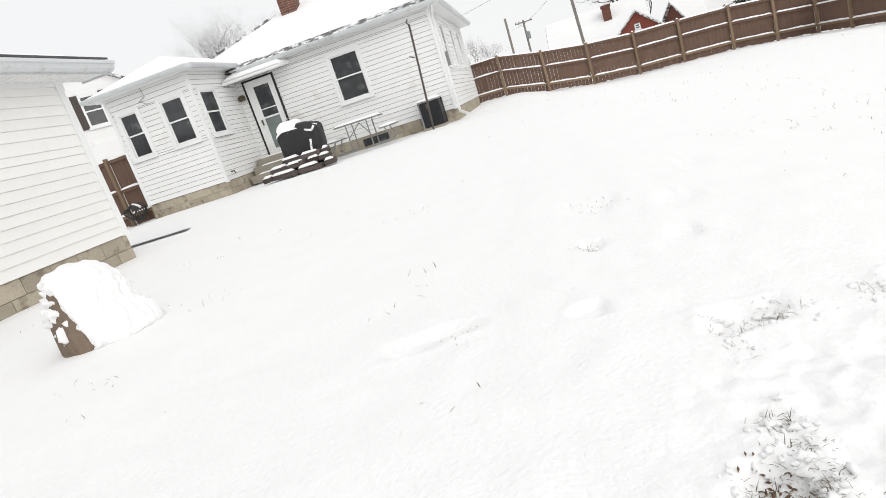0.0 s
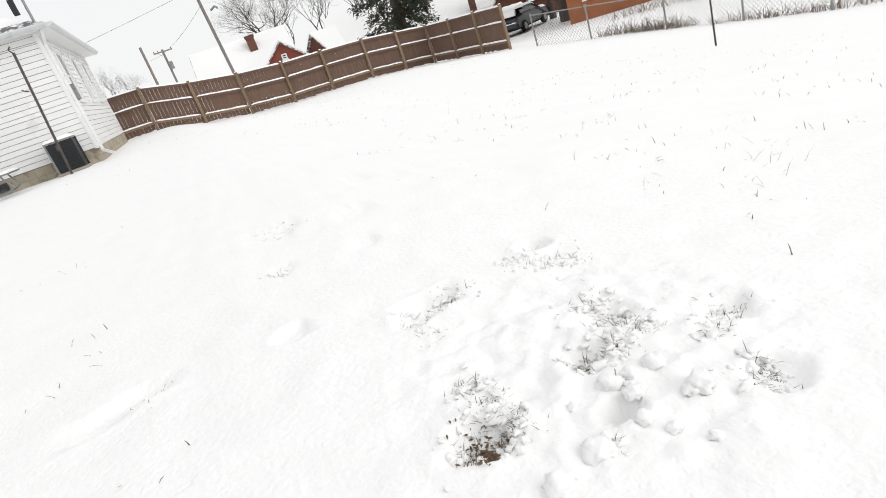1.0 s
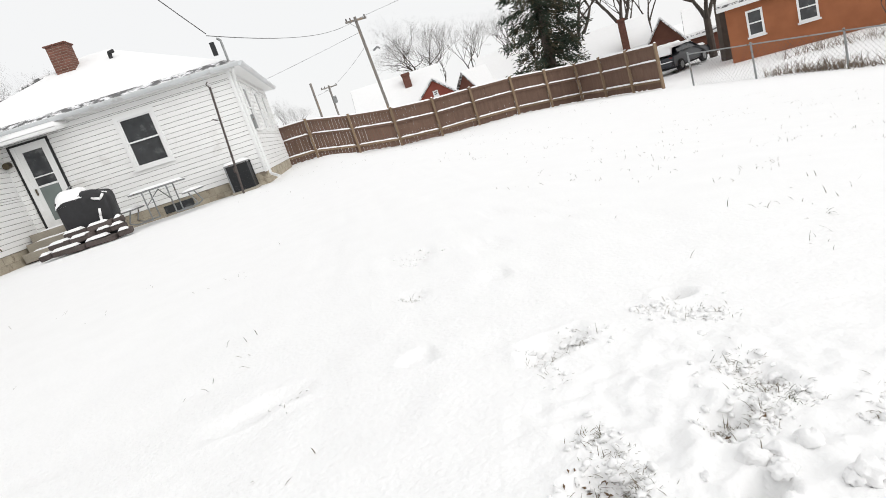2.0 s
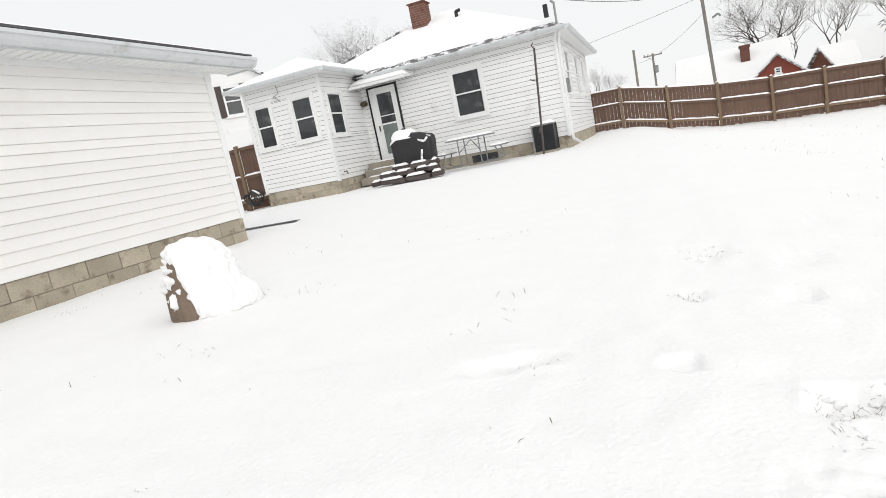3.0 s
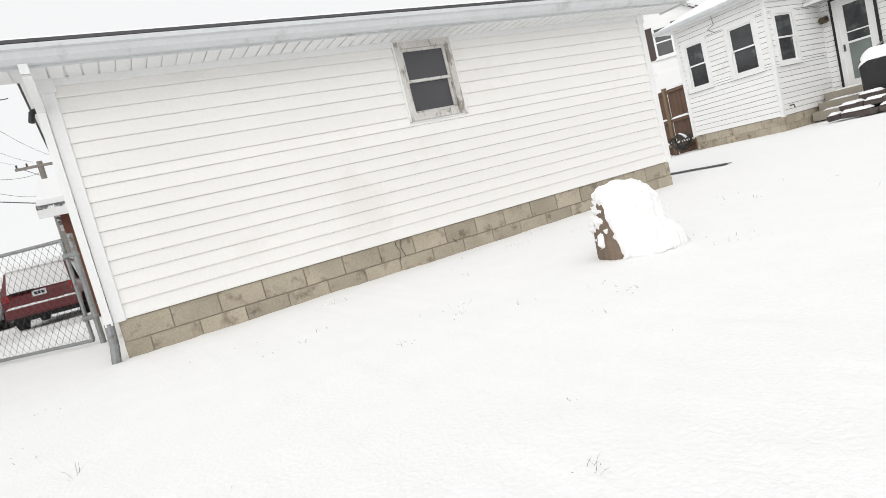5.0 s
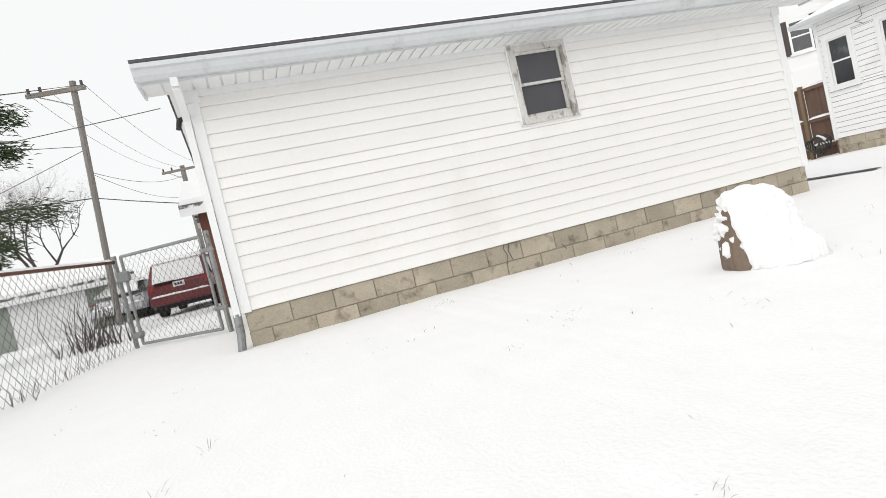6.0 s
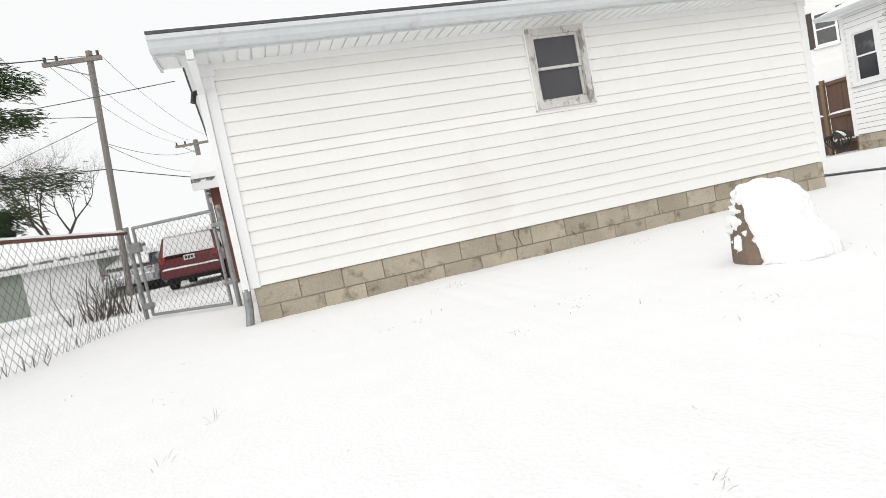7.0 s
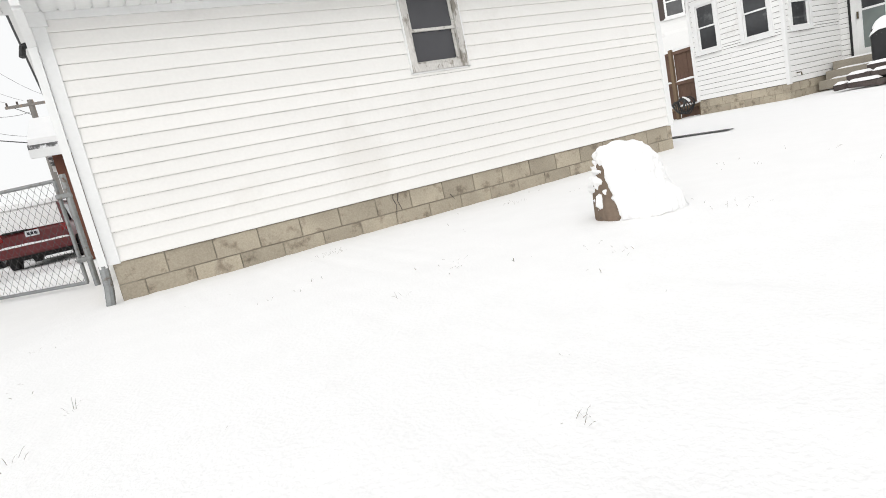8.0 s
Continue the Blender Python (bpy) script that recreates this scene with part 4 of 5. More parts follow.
hose = empty("hose_reel", "coiled black garden hose leaning on the fence", "hose", at=(-11.25, 14.6, 0.02))
for k in range(7):
    pts = []
    for i in range(33):
        a = 2 * math.pi * i / 32
        r = 0.24 - 0.012 * k + 0.02 * math.sin(3 * a + k)
        pts.append((r * math.cos(a) * 1.05, -0.06 * k + 0.02 * math.sin(2 * a + k) + 0.12, 0.27 + r * math.sin(a)))
    part("coil", tubes(pts, 0.016, 6), RUBBER, hose)
part("coil_snow", tubes([(0.02, -0.05, 0.5), (0.16, -0.05, 0.44), (0.2, 0, 0.36)], 0.035), SNOW, hose, smooth=True)

patch = snow_slab(-0.7, -0.12, 0.55, 0.1, 0.0, 0.012, seed=2)
bmesh.ops.transform(patch, matrix=pose(-6.1, 8.25, land(-6.1, 8.25) + 0.012, 0, 0, 4), verts=patch.verts[:])
tagged(part("wet_slab", patch, WET), "bare strip of dark wet asphalt beside snow", "pavement", kind="structure")


# ---- neighbouring houses ----
def gable_house(name, label, at, ang, w, d, eave, ridge, base, wall_mat, windows=(), along="x", chimney=None, category="house", overhang=0.3, snow=0.12, foundation=0.0):
    """A house of w by d metres round its middle, its ridge along its own x or y axis; windows: (side, u, z, w, h), side s, e, n or w."""
    thing = empty(name, label, category, "neighbouring houses", kind="structure", at=(at[0], at[1], base))
    thing.rotation_euler = (0, 0, radians(ang))
    x, y = w / 2, d / 2
    part("wall", boxes((-x, -y, foundation, x, y, eave)), wall_mat, thing)
    if foundation:
        part("foundation", boxes((-x - 0.02, -y - 0.02, -0.5, x + 0.02, y + 0.02, foundation)), FOUND_GREY, thing)
    turn = pose(0, 0, 0, 0, 0, 0 if along == "x" else 90)
    a, b = (x, y) if along == "x" else (y, x)
    for s in (-1, 1):
        bm = solid([(s * a, -b, eave), (s * a, b, eave), (s * a, 0, ridge), (s * (a - 0.15), -b, eave), (s * (a - 0.15), b, eave), (s * (a - 0.15), 0, ridge)], [(0, 1, 2), (3, 4, 5), (0, 3, 5, 2), (1, 4, 5, 2), (0, 1, 4, 3)])
        bmesh.ops.transform(bm, matrix=turn, verts=bm.verts[:])
        part("gable", bm, wall_mat, thing)
    slope = (ridge - eave) / b
    for s in (-1, 1):
        lo = eave - overhang * slope
        for nm, mat, up0, th, ins in (("roof", SHINGLE, 0.02, 0.1, 0.0), ("roof_snow", SNOW, 0.125, snow, 0.03)):
            e = overhang - ins
            c = [(-a - e, s * (b + e), lo + ins * slope + up0), (a + e, s * (b + e), lo + ins * slope + up0), (a + e, 0, ridge + up0), (-a - e, 0, ridge + up0)]
            bm = solid(c + [(p[0], p[1], p[2] + th) for p in c], [(0, 1, 2, 3), (4, 5, 6, 7), (0, 1, 5, 4), (1, 2, 6, 5), (2, 3, 7, 6), (3, 0, 4, 7)])
            bmesh.ops.transform(bm, matrix=turn, verts=bm.verts[:])
            part(nm, bm, mat, thing)
        bm = bmesh.new()
        box(bm, -a - overhang, s * (b + overhang) - 0.02, lo - 0.14, a + overhang, s * (b + overhang) + 0.02, lo + 0.04)
        bmesh.ops.transform(bm, matrix=turn, verts=bm.verts[:])
        part("fascia", bm, TRIM, thing)
    for side, u, z, ww, hh in windows:
        m = {"s": pose(u, -y, z), "n": pose(-u, y, z, 0, 0, 180), "e": pose(x, u, z, 0, 0, 90), "w": pose(-x, -u, z, 0, 0, -90)}[side]
        f = part("window", boxes((-ww / 2, -0.06, 0, -ww / 2 + 0.09, 0.02, hh), (ww / 2 - 0.09, -0.06, 0, ww / 2, 0.02, hh), (-ww / 2 + 0.09, -0.06, hh - 0.09, ww / 2 - 0.09, 0.02, hh), (-ww / 2 + 0.09, -0.06, 0, ww / 2 - 0.09, 0.02, 0.09),
                                   (-ww / 2 + 0.09, -0.05, hh / 2 - 0.03, ww / 2 - 0.09, 0.0, hh / 2 + 0.03), m=m), TRIM, thing)
        part("pane", boxes((-ww / 2 + 0.09, -0.03, 0.09, ww / 2 - 0.09, -0.01, hh - 0.09), m=m), GLASS_DARK, f)
        part("window_sill", boxes((-ww / 2 - 0.06, -0.12, -0.08, ww / 2 + 0.06, -0.0, -0.001), m=m), TRIM, f)
    if chimney:
        cx_, cy_, cw, ct, cb = chimney
        part("chimney", boxes((cx_ - cw / 2, cy_ - cw / 2, cb, cx_ + cw / 2, cy_ + cw / 2, ct), (cx_ - cw / 2 - 0.06, cy_ - cw / 2 - 0.06, ct - 0.2, cx_ + cw / 2 + 0.06, cy_ + cw / 2 + 0.06, ct - 0.02), bevel=0.01), CHIMNEY, thing)
    return thing


gable_house("house", "red-walled bungalow with a long snowy roof and chimney", (6.1, 49.6), -6, 7.0, 6.0, 2.5, 4.9, -1.6, BRICK_RED,
            [("s", -0.6, 1.2, 0.9, 1.1), ("s", 0.6, 1.2, 0.9, 1.1), ("s", 1.7, 1.2, 0.7, 1.1), ("w", 0.5, 1.0, 0.9, 1.2)], chimney=(0.9, -1.2, 0.6, 5.1, 3.0))
gable_house("house", "red-walled front wing with a snowy gable roof", (8.6, 47.6), -8, 3.4, 5.0, 2.25, 3.75, -1.55, BRICK_RED, [("s", 0.6, 1.0, 0.8, 1.0), ("s", 0.0, 2.6, 0.4, 0.4)], along="y")
gable_house("garage", "small brown garage with a snow-covered roof", (14.9, 55.4), -62, 3.4, 4.5, 2.0, 3.8, -1.5, BRICK_DARK, along="y")
gable_house("house", "brown brick cottage with a steep snowy roof", (17.4, 56.0), -18, 4.6, 5.0, 2.2, 4.6, -1.5, BRICK_DARK, [("w", 0.0, 2.6, 0.7, 0.9), ("s", 0.5, 1.0, 0.8, 1.0)], chimney=None)
gable_house("house", "white cottage with a snowy roof behind the spruce", (18.6, 47.5), -22, 4.0, 4.0, 1.6, 2.5, -1.5, HOUSE_SIDING, [("s", 0.9, 0.9, 0.7, 0.8), ("s", -0.6, 0.9, 0.7, 0.8)])
gable_house("house", "dark brick house with a broad snowy roof and tall chimney", (22.6, 44.2), -28, 5.0, 6.0, 1.7, 3.6, -1.8, BRICK_DARK, [("s", -0.6, 0.8, 0.9, 1.1)], chimney=(0.9, -3.2, 0.5, 3.95, 0.0))
gable_house("house", "steep-gabled dark brick front with a pale window", (25.3, 41.6), -32, 3.0, 5.0, 1.2, 3.2, -2.0, BRICK_DARK, [("s", 0.0, 0.35, 1.0, 1.1)], along="y")
gable_house("house", "dark brick house end with a snowy roof", (29.6, 40.5), -34, 5.0, 6.0, 1.6, 3.2, -2.0, BRICK_DARK)
gable_house("house", "orange brick ranch house on a grey foundation", (26.2, 24.8), -45.5, 12.0, 7.0, 3.3, 5.2, -2.5, BRICK,
            [("s", -4.8, 1.5, 0.7, 1.2), ("s", -2.7, 1.5, 0.8, 1.2), ("s", 1.6, 1.5, 1.1, 1.2)], foundation=0.45)
gable_house("house", "white two-storey house with dark shutters", (-19.9, 25.7), 38, 3.4, 5.0, 5.7, 6.75, 0.0, HOUSE_SIDING, [("s", 0.1, 4.05, 0.85, 1.4)], along="y", snow=0.04)
shut = [o for o in scene.objects if o.name.startswith("house") and o.get("label") == "white two-storey house with dark shutters"][0]
board_me = bpy.data.meshes.new("siding_board")
t = boxes((-1.68, -2.507, 0, 1.68, -2.5, 0.13))
t.to_mesh(board_me), t.free()
board_me.materials.append(HOUSE_SIDING)
for i in range(16):
    ob = new("siding_board", board_me)
    ob.parent = shut
    ob.location = (0, 0, 3.2 + i * 0.155)
for u in (-0.62, 0.52):
    part("shutter", boxes((u, -2.56, 4.02, u + 0.3, -2.505, 5.5), bevel=0.01), SHUTTER, shut)

# ---- across the alley ----
gable_house("garage", "low sage-green garage with a white overhead door", (-25.6, -8.85), 17, 5.0, 7.4, 1.85, 2.6, -0.4, SAGE, along="y", category="garage", overhang=0.35)
ag = [o for o in scene.objects if o.get("label") == "low sage-green garage with a white overhead door"][0]
odoor = part("overhead_door", boxes((2.5, 0.1, 0.0, 2.54, 2.4, 1.6)), TRIM, ag, "white sectional overhead door")
for i in range(4):
    part("door_panel", boxes((2.541, 0.13, 0.02 + i * 0.4, 2.56, 2.37, 0.39 + i * 0.4), bevel=0.006), TRIM, odoor)
part("corner_board", boxes((2.5, -3.7, 0.0, 2.55, -3.5, 1.7), (2.5, 3.5, 0.0, 2.55, 3.7, 1.7)), SAGE, ag)
gable_house("garage", "red-brown brick garage with white eaves", (-16.9, 1.6), 0, 3.8, 5.0, 2.6, 3.25, -0.2, BRICK_DARK, along="y", category="garage", overhang=0.35)

fence_far = tagged(part("low_wall", boxes((-27.5, -6.0, -0.5, -27.3, 3.5, 0.75), bevel=0.02), FOUND_GREY), "grey low wall across the snowy alley", "wall", kind="structure")


def car(label, at, ang, body_mat, suv=True, snow=True):
    """A parked car, its tail towards its own -y."""
    thing = empty("car", label, "car", "parked cars", at=at)
    thing.rotation_euler = (0, 0, radians(ang))
    h = 1.72 if suv else 1.42
    prof = [(-2.25, 0.38), (-2.33, 0.55), (-2.3, 0.98), (-2.22, 1.06), (-1.92, h - 0.06), (-1.6, h), (0.1, h - 0.02), (0.75, 1.1), (2.0, 0.98), (2.25, 0.75), (2.28, 0.4)] if suv else \
           [(-2.2, 0.36), (-2.28, 0.55), (-2.2, 0.92), (-1.55, 0.98), (-0.95, h - 0.04), (-0.4, h), (0.3, h - 0.03), (1.0, 0.98), (2.0, 0.86), (2.22, 0.66), (2.24, 0.36)]
    bm = bmesh.new()
    rings = []
    for x, k in ((-0.86, 0), (-0.93, 1), (0.93, 1), (0.86, 0)):
        ring = []
        for y, z in prof:
            tuck = 0.16 * smooth(1.0, h, z)
            ring.append(bm.verts.new((x - math.copysign(tuck, x), y * (1 if k else 0.985), 0.42 + (z - 0.42) * (1 if k else 0.985))))
        rings.append(ring)
    n = len(prof)
    for r0, r1 in zip(rings, rings[1:]):
        for i in range(n):
            bm.faces.new((r0[i], r0[(i + 1) % n], r1[(i + 1) % n], r1[i]))
    bm.faces.new(rings[0]), bm.faces.new(rings[-1])
    bmesh.ops.recalc_face_normals(bm, faces=bm.faces[:])
    part("body", bm, body_mat, thing, smooth=False)
    part("bumper", boxes((-0.9, -2.42, 0.42, 0.9, -2.26, 0.66), bevel=0.03), body_mat, thing)
    part("bumper_snow", snow_slab(-0.86, -2.42, 0.86, -2.3, 0.66, 0.05, seed=1), SNOW, thing)
    part("underbody", boxes((-0.8, -2.1, 0.25, 0.8, 2.0, 0.42)), TYRE, thing)
    for sx in (-1, 1):
        part("tail_light", boxes((sx * 0.8 - 0.09, -2.345, 0.86, sx * 0.8 + 0.09, -2.29, 1.06 if suv else 0.9), bevel=0.015), LIGHT_RED, thing)
        part("side_window", solid([(sx * 0.935, -1.7, 1.1), (sx * 0.935, 0.45, 1.08), (sx * 0.83, 0.0, h - 0.14), (sx * 0.83, -1.6, h - 0.14), (sx * 0.88, -1.7, 1.1), (sx * 0.88, 0.45, 1.08), (sx * 0.78, 0.0, h - 0.14), (sx * 0.78, -1.6, h - 0.14)],
                                  [(0, 1, 2, 3), (4, 5, 6, 7), (0, 1, 5, 4), (1, 2, 6, 5), (2, 3, 7, 6), (3, 0, 4, 7)]), GLASS_DARK, thing)
        for wy in (-1.38, 1.38):
            wheel = part("wheel", tubes([(sx * 0.70, wy, 0.33), (sx * 0.92, wy, 0.33)], 0.335, 20), TYRE, thing)
            part("rim", tubes([(sx * 0.9, wy, 0.33), (sx * 0.935, wy, 0.33)], 0.2, 12), STEEL, wheel)
    plate = part("number_plate", boxes((-0.17, -2.35, 0.88 if suv else 0.7, 0.17, -2.325, 1.04 if suv else 0.86)), PLATE, thing)
    for i in range(3):
        part("plate_bar", boxes((-0.12 + i * 0.085, -2.354, 0.92 if suv else 0.74, -0.055 + i * 0.085, -2.350, 1.0 if suv else 0.82)), INK, plate)
    part("spoiler", boxes((-0.7, -2.33, 1.05, -0.1, -2.2, 1.1), bevel=0.02), TYRE, thing) if suv else None
    if snow:
        bm = snow_slab(-0.72, -2.0, 0.72, 0.4, h - 0.02, 0.14, seed=4, step=0.08)
        part("roof_snow", bm, SNOW, thing, "thick snow on the roof", smooth=True)
        part("window_snow", solid([(-0.78, -2.24, 1.09), (0.78, -2.24, 1.09), (0.7, -1.93, h + 0.02), (-0.7, -1.93, h + 0.02), (-0.78, -2.12, 1.05), (0.78, -2.12, 1.05), (0.7, -1.8, h), (-0.7, -1.8, h)],
                                  [(0, 1, 2, 3), (4, 5, 6, 7), (0, 1, 5, 4), (1, 2, 6, 5), (2, 3, 7, 6), (3, 0, 4, 7)]), SNOW, thing, "snow plastered over the rear window")
        part("hood_snow", snow_slab(-0.75, 0.85, 0.75, 2.1, 1.0 if suv else 0.92, 0.12, seed=8, step=0.1), SNOW, thing, smooth=True)
    return thing


car("maroon off-road car parked in the alley, plastered with snow", (-21.9, -2.03, -0.31), 85, CAR_RED)
car("dark saloon car parked by the neighbour, roof under snow", (23.0, 37.6, -1.95), -60, CAR_DARK, suv=False)
car("dark car parked beside a dark brick house under snow", (21.0, 33.5, -1.95), -60, CAR_DARK, suv=False)
car("silver car parked far down the alley under snow", (-26.0, -4.5, -0.31), 80, CAR_SILVER, suv=False)
car("dark car parked in front of the orange house under snow", (22.2, 14.4, -2.75), 60, CAR_DARK, suv=False)

# ---- utility poles and wires ----
def sag(a, b, drop, r, parent, n=14):
    a, b = Vector(a), Vector(b)
    pts = [a.lerp(b, i / n) - Vector((0, 0, drop * 4 * (i / n) * (1 - i / n))) for i in range(n + 1)]
    ob = part("cable", tubes(pts, r, 5), WIRE)
    return under(ob, parent)


def utility_pole(label, at, height, arm, arm_dir, r=0.15, lean=(0, 0), arm_drop=0.25, lamp=False, shift=0.0):
    thing = empty("utility_pole", label, "utility pole", "utility poles", at=at)
    part("shaft", tubes([(0, 0, -0.5), (lean[0], lean[1], height)], r, 10), POLE_WOOD, thing)
    d = Vector(arm_dir).normalized()
    top = Vector((lean[0], lean[1], height - arm_drop))
    if arm:
        m = Matrix.Translation(top) @ pose(0, 0, 0, 0, 0, math.degrees(math.atan2(d.y, d.x))) @ pose(shift, 0, 0)
        part("crossarm", boxes((-arm / 2, -0.17, -0.07, arm / 2, -0.05, 0.07), m=m), POLE_WOOD, thing)
        for u in (-arm / 2 + 0.1, -arm / 4, arm / 2 - 0.1):
            part("insulator", tubes([m @ Vector((u, -0.11, 0.07)), m @ Vector((u, -0.11, 0.25))], 0.05), PIPE, thing)
        part("brace", tubes([m @ Vector((-arm / 3, -0.11, -0.06)), m @ Vector((-shift, -0.1, -0.6))], 0.02), STEEL, thing)
    if lamp:
        part("street_lamp", tubes([(0.1, -0.1, height * 0.72), (0.45, -0.2, height * 0.74), (0.6, -0.2, height * 0.72)], 0.07), STEEL, thing)
    return thing


p1 = utility_pole("weathered wooden utility pole with a crossarm beside the alley", (-22.85, -4.81, -0.31), 8.65, 1.9, (0.12, 1.0, 0), 0.11, (-0.05, 0.54), shift=-0.55, arm_drop=0.3)
TOP1 = Vector((-22.9, -4.27, 8.1))
for y, far in ((0.35, (-38.3, -1.6, 7.6)), (-0.8, (-38.4, -2.9, 7.6)), (-1.45, (-38.5, -3.7, 7.6))):
    sag(TOP1 + Vector((0.1, y, 0.05)), far, 0.5, 0.008, p1)
    sag(TOP1 + Vector((0.1, y, 0.05)), (-19.5, -34 + y, 9.6), 0.6, 0.01, p1)
sag((-22.9, -4.4, 6.05), (-10, -22, 7.2), 0.5, 0.012, p1)
sag((-22.9, -4.46, 5.15), (-38.4, -2.6, 7.0), 0.4, 0.011, p1)
sag((-22.9, -4.46, 5.1), (-38.4, -2.6, 5.7), 0.4, 0.010, p1)
sag((-22.88, -4.52, 4.22), (-14.0, -30, 5.4), 0.3, 0.02, p1)
sag((-22.88, -4.52, 4.22), (-23.0, 10, 1.4), 0.4, 0.018, p1)
sag((-22.9, -4.4, 5.95), (-30, -24, 1.5), 0.1, 0.012, p1)
sag((GX - 0.6, GY0 - 0.3, GZ1 + 0.05), (-14.0, -16.0, 4.4), 0.3, 0.0045, p1)
p2 = utility_pole("leaning grey utility pole behind the red house", (4.6, 45.0, -1.2), 9.3, 1.6, (1, 0.15, 0), 0.11, (-0.45, 0.0), lamp=True)
p3 = utility_pole("distant bare utility pole in falling snow", (-0.95, 80, 0.0), 7.7, 0, (1, 0, 0), 0.15, (0.0, 0))
p4 = utility_pole("distant utility pole with crossarm and transformer", (1.2, 80, -0.2), 7.0, 2.2, (1, 0.1, 0), 0.13, (0.0, 0))
part("transformer", tubes([(0.25, -0.3, 4.6), (0.25, -0.3, 5.5)], 0.25, 10), STEEL, p4)
p5 = utility_pole("small distant utility pole beside the alley", (-38.5, -2.6, -0.4), 8.0, 2.4, (0.2, 1.0, 0), 0.15)
sag((HX - 0.15, HY - 0.2, 4.05), (4.15, 45.0, 7.9), 0.5, 0.011, p2)
sag((HX - 0.15, HY - 0.2, 4.1), (-6.0, 8.0, 9.8), 0.2, 0.012, p2)
sag((4.15, 45.0, 7.0), (-28, 52, 4.0), 0.4, 0.01, p2)
sag((4.15, 45.0, 5.9), (-0.5, 80, 6.0), 0.5, 0.012, p2)
sag((4.15, 45.0, 7.9), (60, 30, 14.0), 0.3, 0.01, p2)


# ---- trees ----
def branch(verts, faces, p, d, length, r, depth, rng, spread, up, seg=3, sides=5):
    """A limb with bends that divides, written straight into vertex and face lists."""
    rings = []
    q, w = Vector(p), Vector(d).normalized()
    for i in range(seg + 1):
        s = w.orthogonal().normalized()
        t = w.cross(s)
        rr = r * (1 - 0.45 * i / seg)
        k = len(verts)
        n = sides if depth > 1 else 3
        verts.extend(tuple(q + (s * math.cos(6.2832 * j / n) + t * math.sin(6.2832 * j / n)) * rr) for j in range(n))
        if i:
            a = rings[-1]
            faces.extend((a + j, a + (j + 1) % n, k + (j + 1) % n, k + j) for j in range(n))
        rings.append(k)
        if i < seg:
            q = q + w * (length / seg)
            w = (w + Vector((rng.uniform(-1, 1), rng.uniform(-1, 1), rng.uniform(-0.6, 1))) * 0.16 + Vector((0, 0, up))).normalized()
        if depth > 0 and i >= 1:
            for _ in range(1 if i < seg else 2):
                side = Vector((rng.uniform(-1, 1), rng.uniform(-1, 1), rng.uniform(-0.3, 0.8))).normalized()
                nd = (w + side * spread).normalized()
                branch(verts, faces, q, nd, length * rng.uniform(0.58, 0.82), rr * 0.61, depth - 1, rng, spread, up, seg, sides)


def bare_tree(label, at, height, depth=5, spread=0.75, seed=1, r=None, up=0.05, group="bare trees", trunk=0.3):
    rng = random.Random(seed)
    thing = empty("tree", label, "tree", group, at=at)
    rr = r or height * 0.022
    part("trunk", tube(bmesh.new(), (0, 0, -0.3), (0, 0, height * trunk), rr * 1.25, rr, 9), BARK, thing)
    verts, faces = [], []
    for k in range(3):
        a = k * 2.1 + rng.uniform(-0.3, 0.3)
        branch(verts, faces, (0, 0, height * trunk * (0.93 + 0.03 * k)), (math.cos(a) * 0.5, math.sin(a) * 0.5, 1), height * 0.27, rr * 0.75, depth, rng, spread, up)
    me = bpy.data.meshes.new("crown")
    me.from_pydata(verts, [], faces)
    me.materials.append(TWIG)
    ob = new("crown", me)
    ob.parent = thing
    return thing


bare_tree("bare spreading maple behind the red house", (10.6, 63.5, -0.5), 9.5, 6, 1.05, 3, r=0.2, up=0.0)
bare_tree("bare twiggy tree behind the house roof", (-16.9, 36.3, 0.0), 9.0, 6, 1.05, 5, r=0.14, up=0.0)
bare_tree("bare tree beyond the end of the fence", (21.5, 47.5, -1.8), 11.0, 6, 1.0, 8, r=0.24, up=0.0)
bare_tree("bare tree with dark limbs behind the brick house", (26.5, 49.5, -1.8), 11.5, 6, 1.0, 9, r=0.24, up=0.0)
bare_tree("bare pale tree between the houses", (24.0, 34.5, -2.0), 8.0, 4, 0.8, 12, r=0.2)
bare_tree("dark bare trunk beside the orange house", (21.6, 29.6, -2.0), 11.0, 4, 0.8, 13, r=0.42)
bare_tree("bare twiggy tree across the alley", (-29.0, -8.4, -0.35), 7.0, 5, 0.8, 14, r=0.12)
bare_tree("bare shrubby tree beside the house wall", (-2.6, 38.0, -0.3), 3.6, 5, 0.9, 15, r=0.06)
bare_tree("slender young sapling tied to a stake", (8.5, 7.75, land(8.5, 7.75)), 2.1, 4, 0.55, 16, r=0.014, trunk=0.4)
rng = random.Random(40)
for i in range(9):
    x = 11.5 + i * 3.2
    bare_tree("distant bare tree in a grey row", (x + rng.uniform(-1, 1), 72 - i * 2.2 + rng.uniform(-3, 3), -1.0), rng.uniform(7, 9.5), 4, 0.9, 50 + i, r=0.13, group="distant tree row")


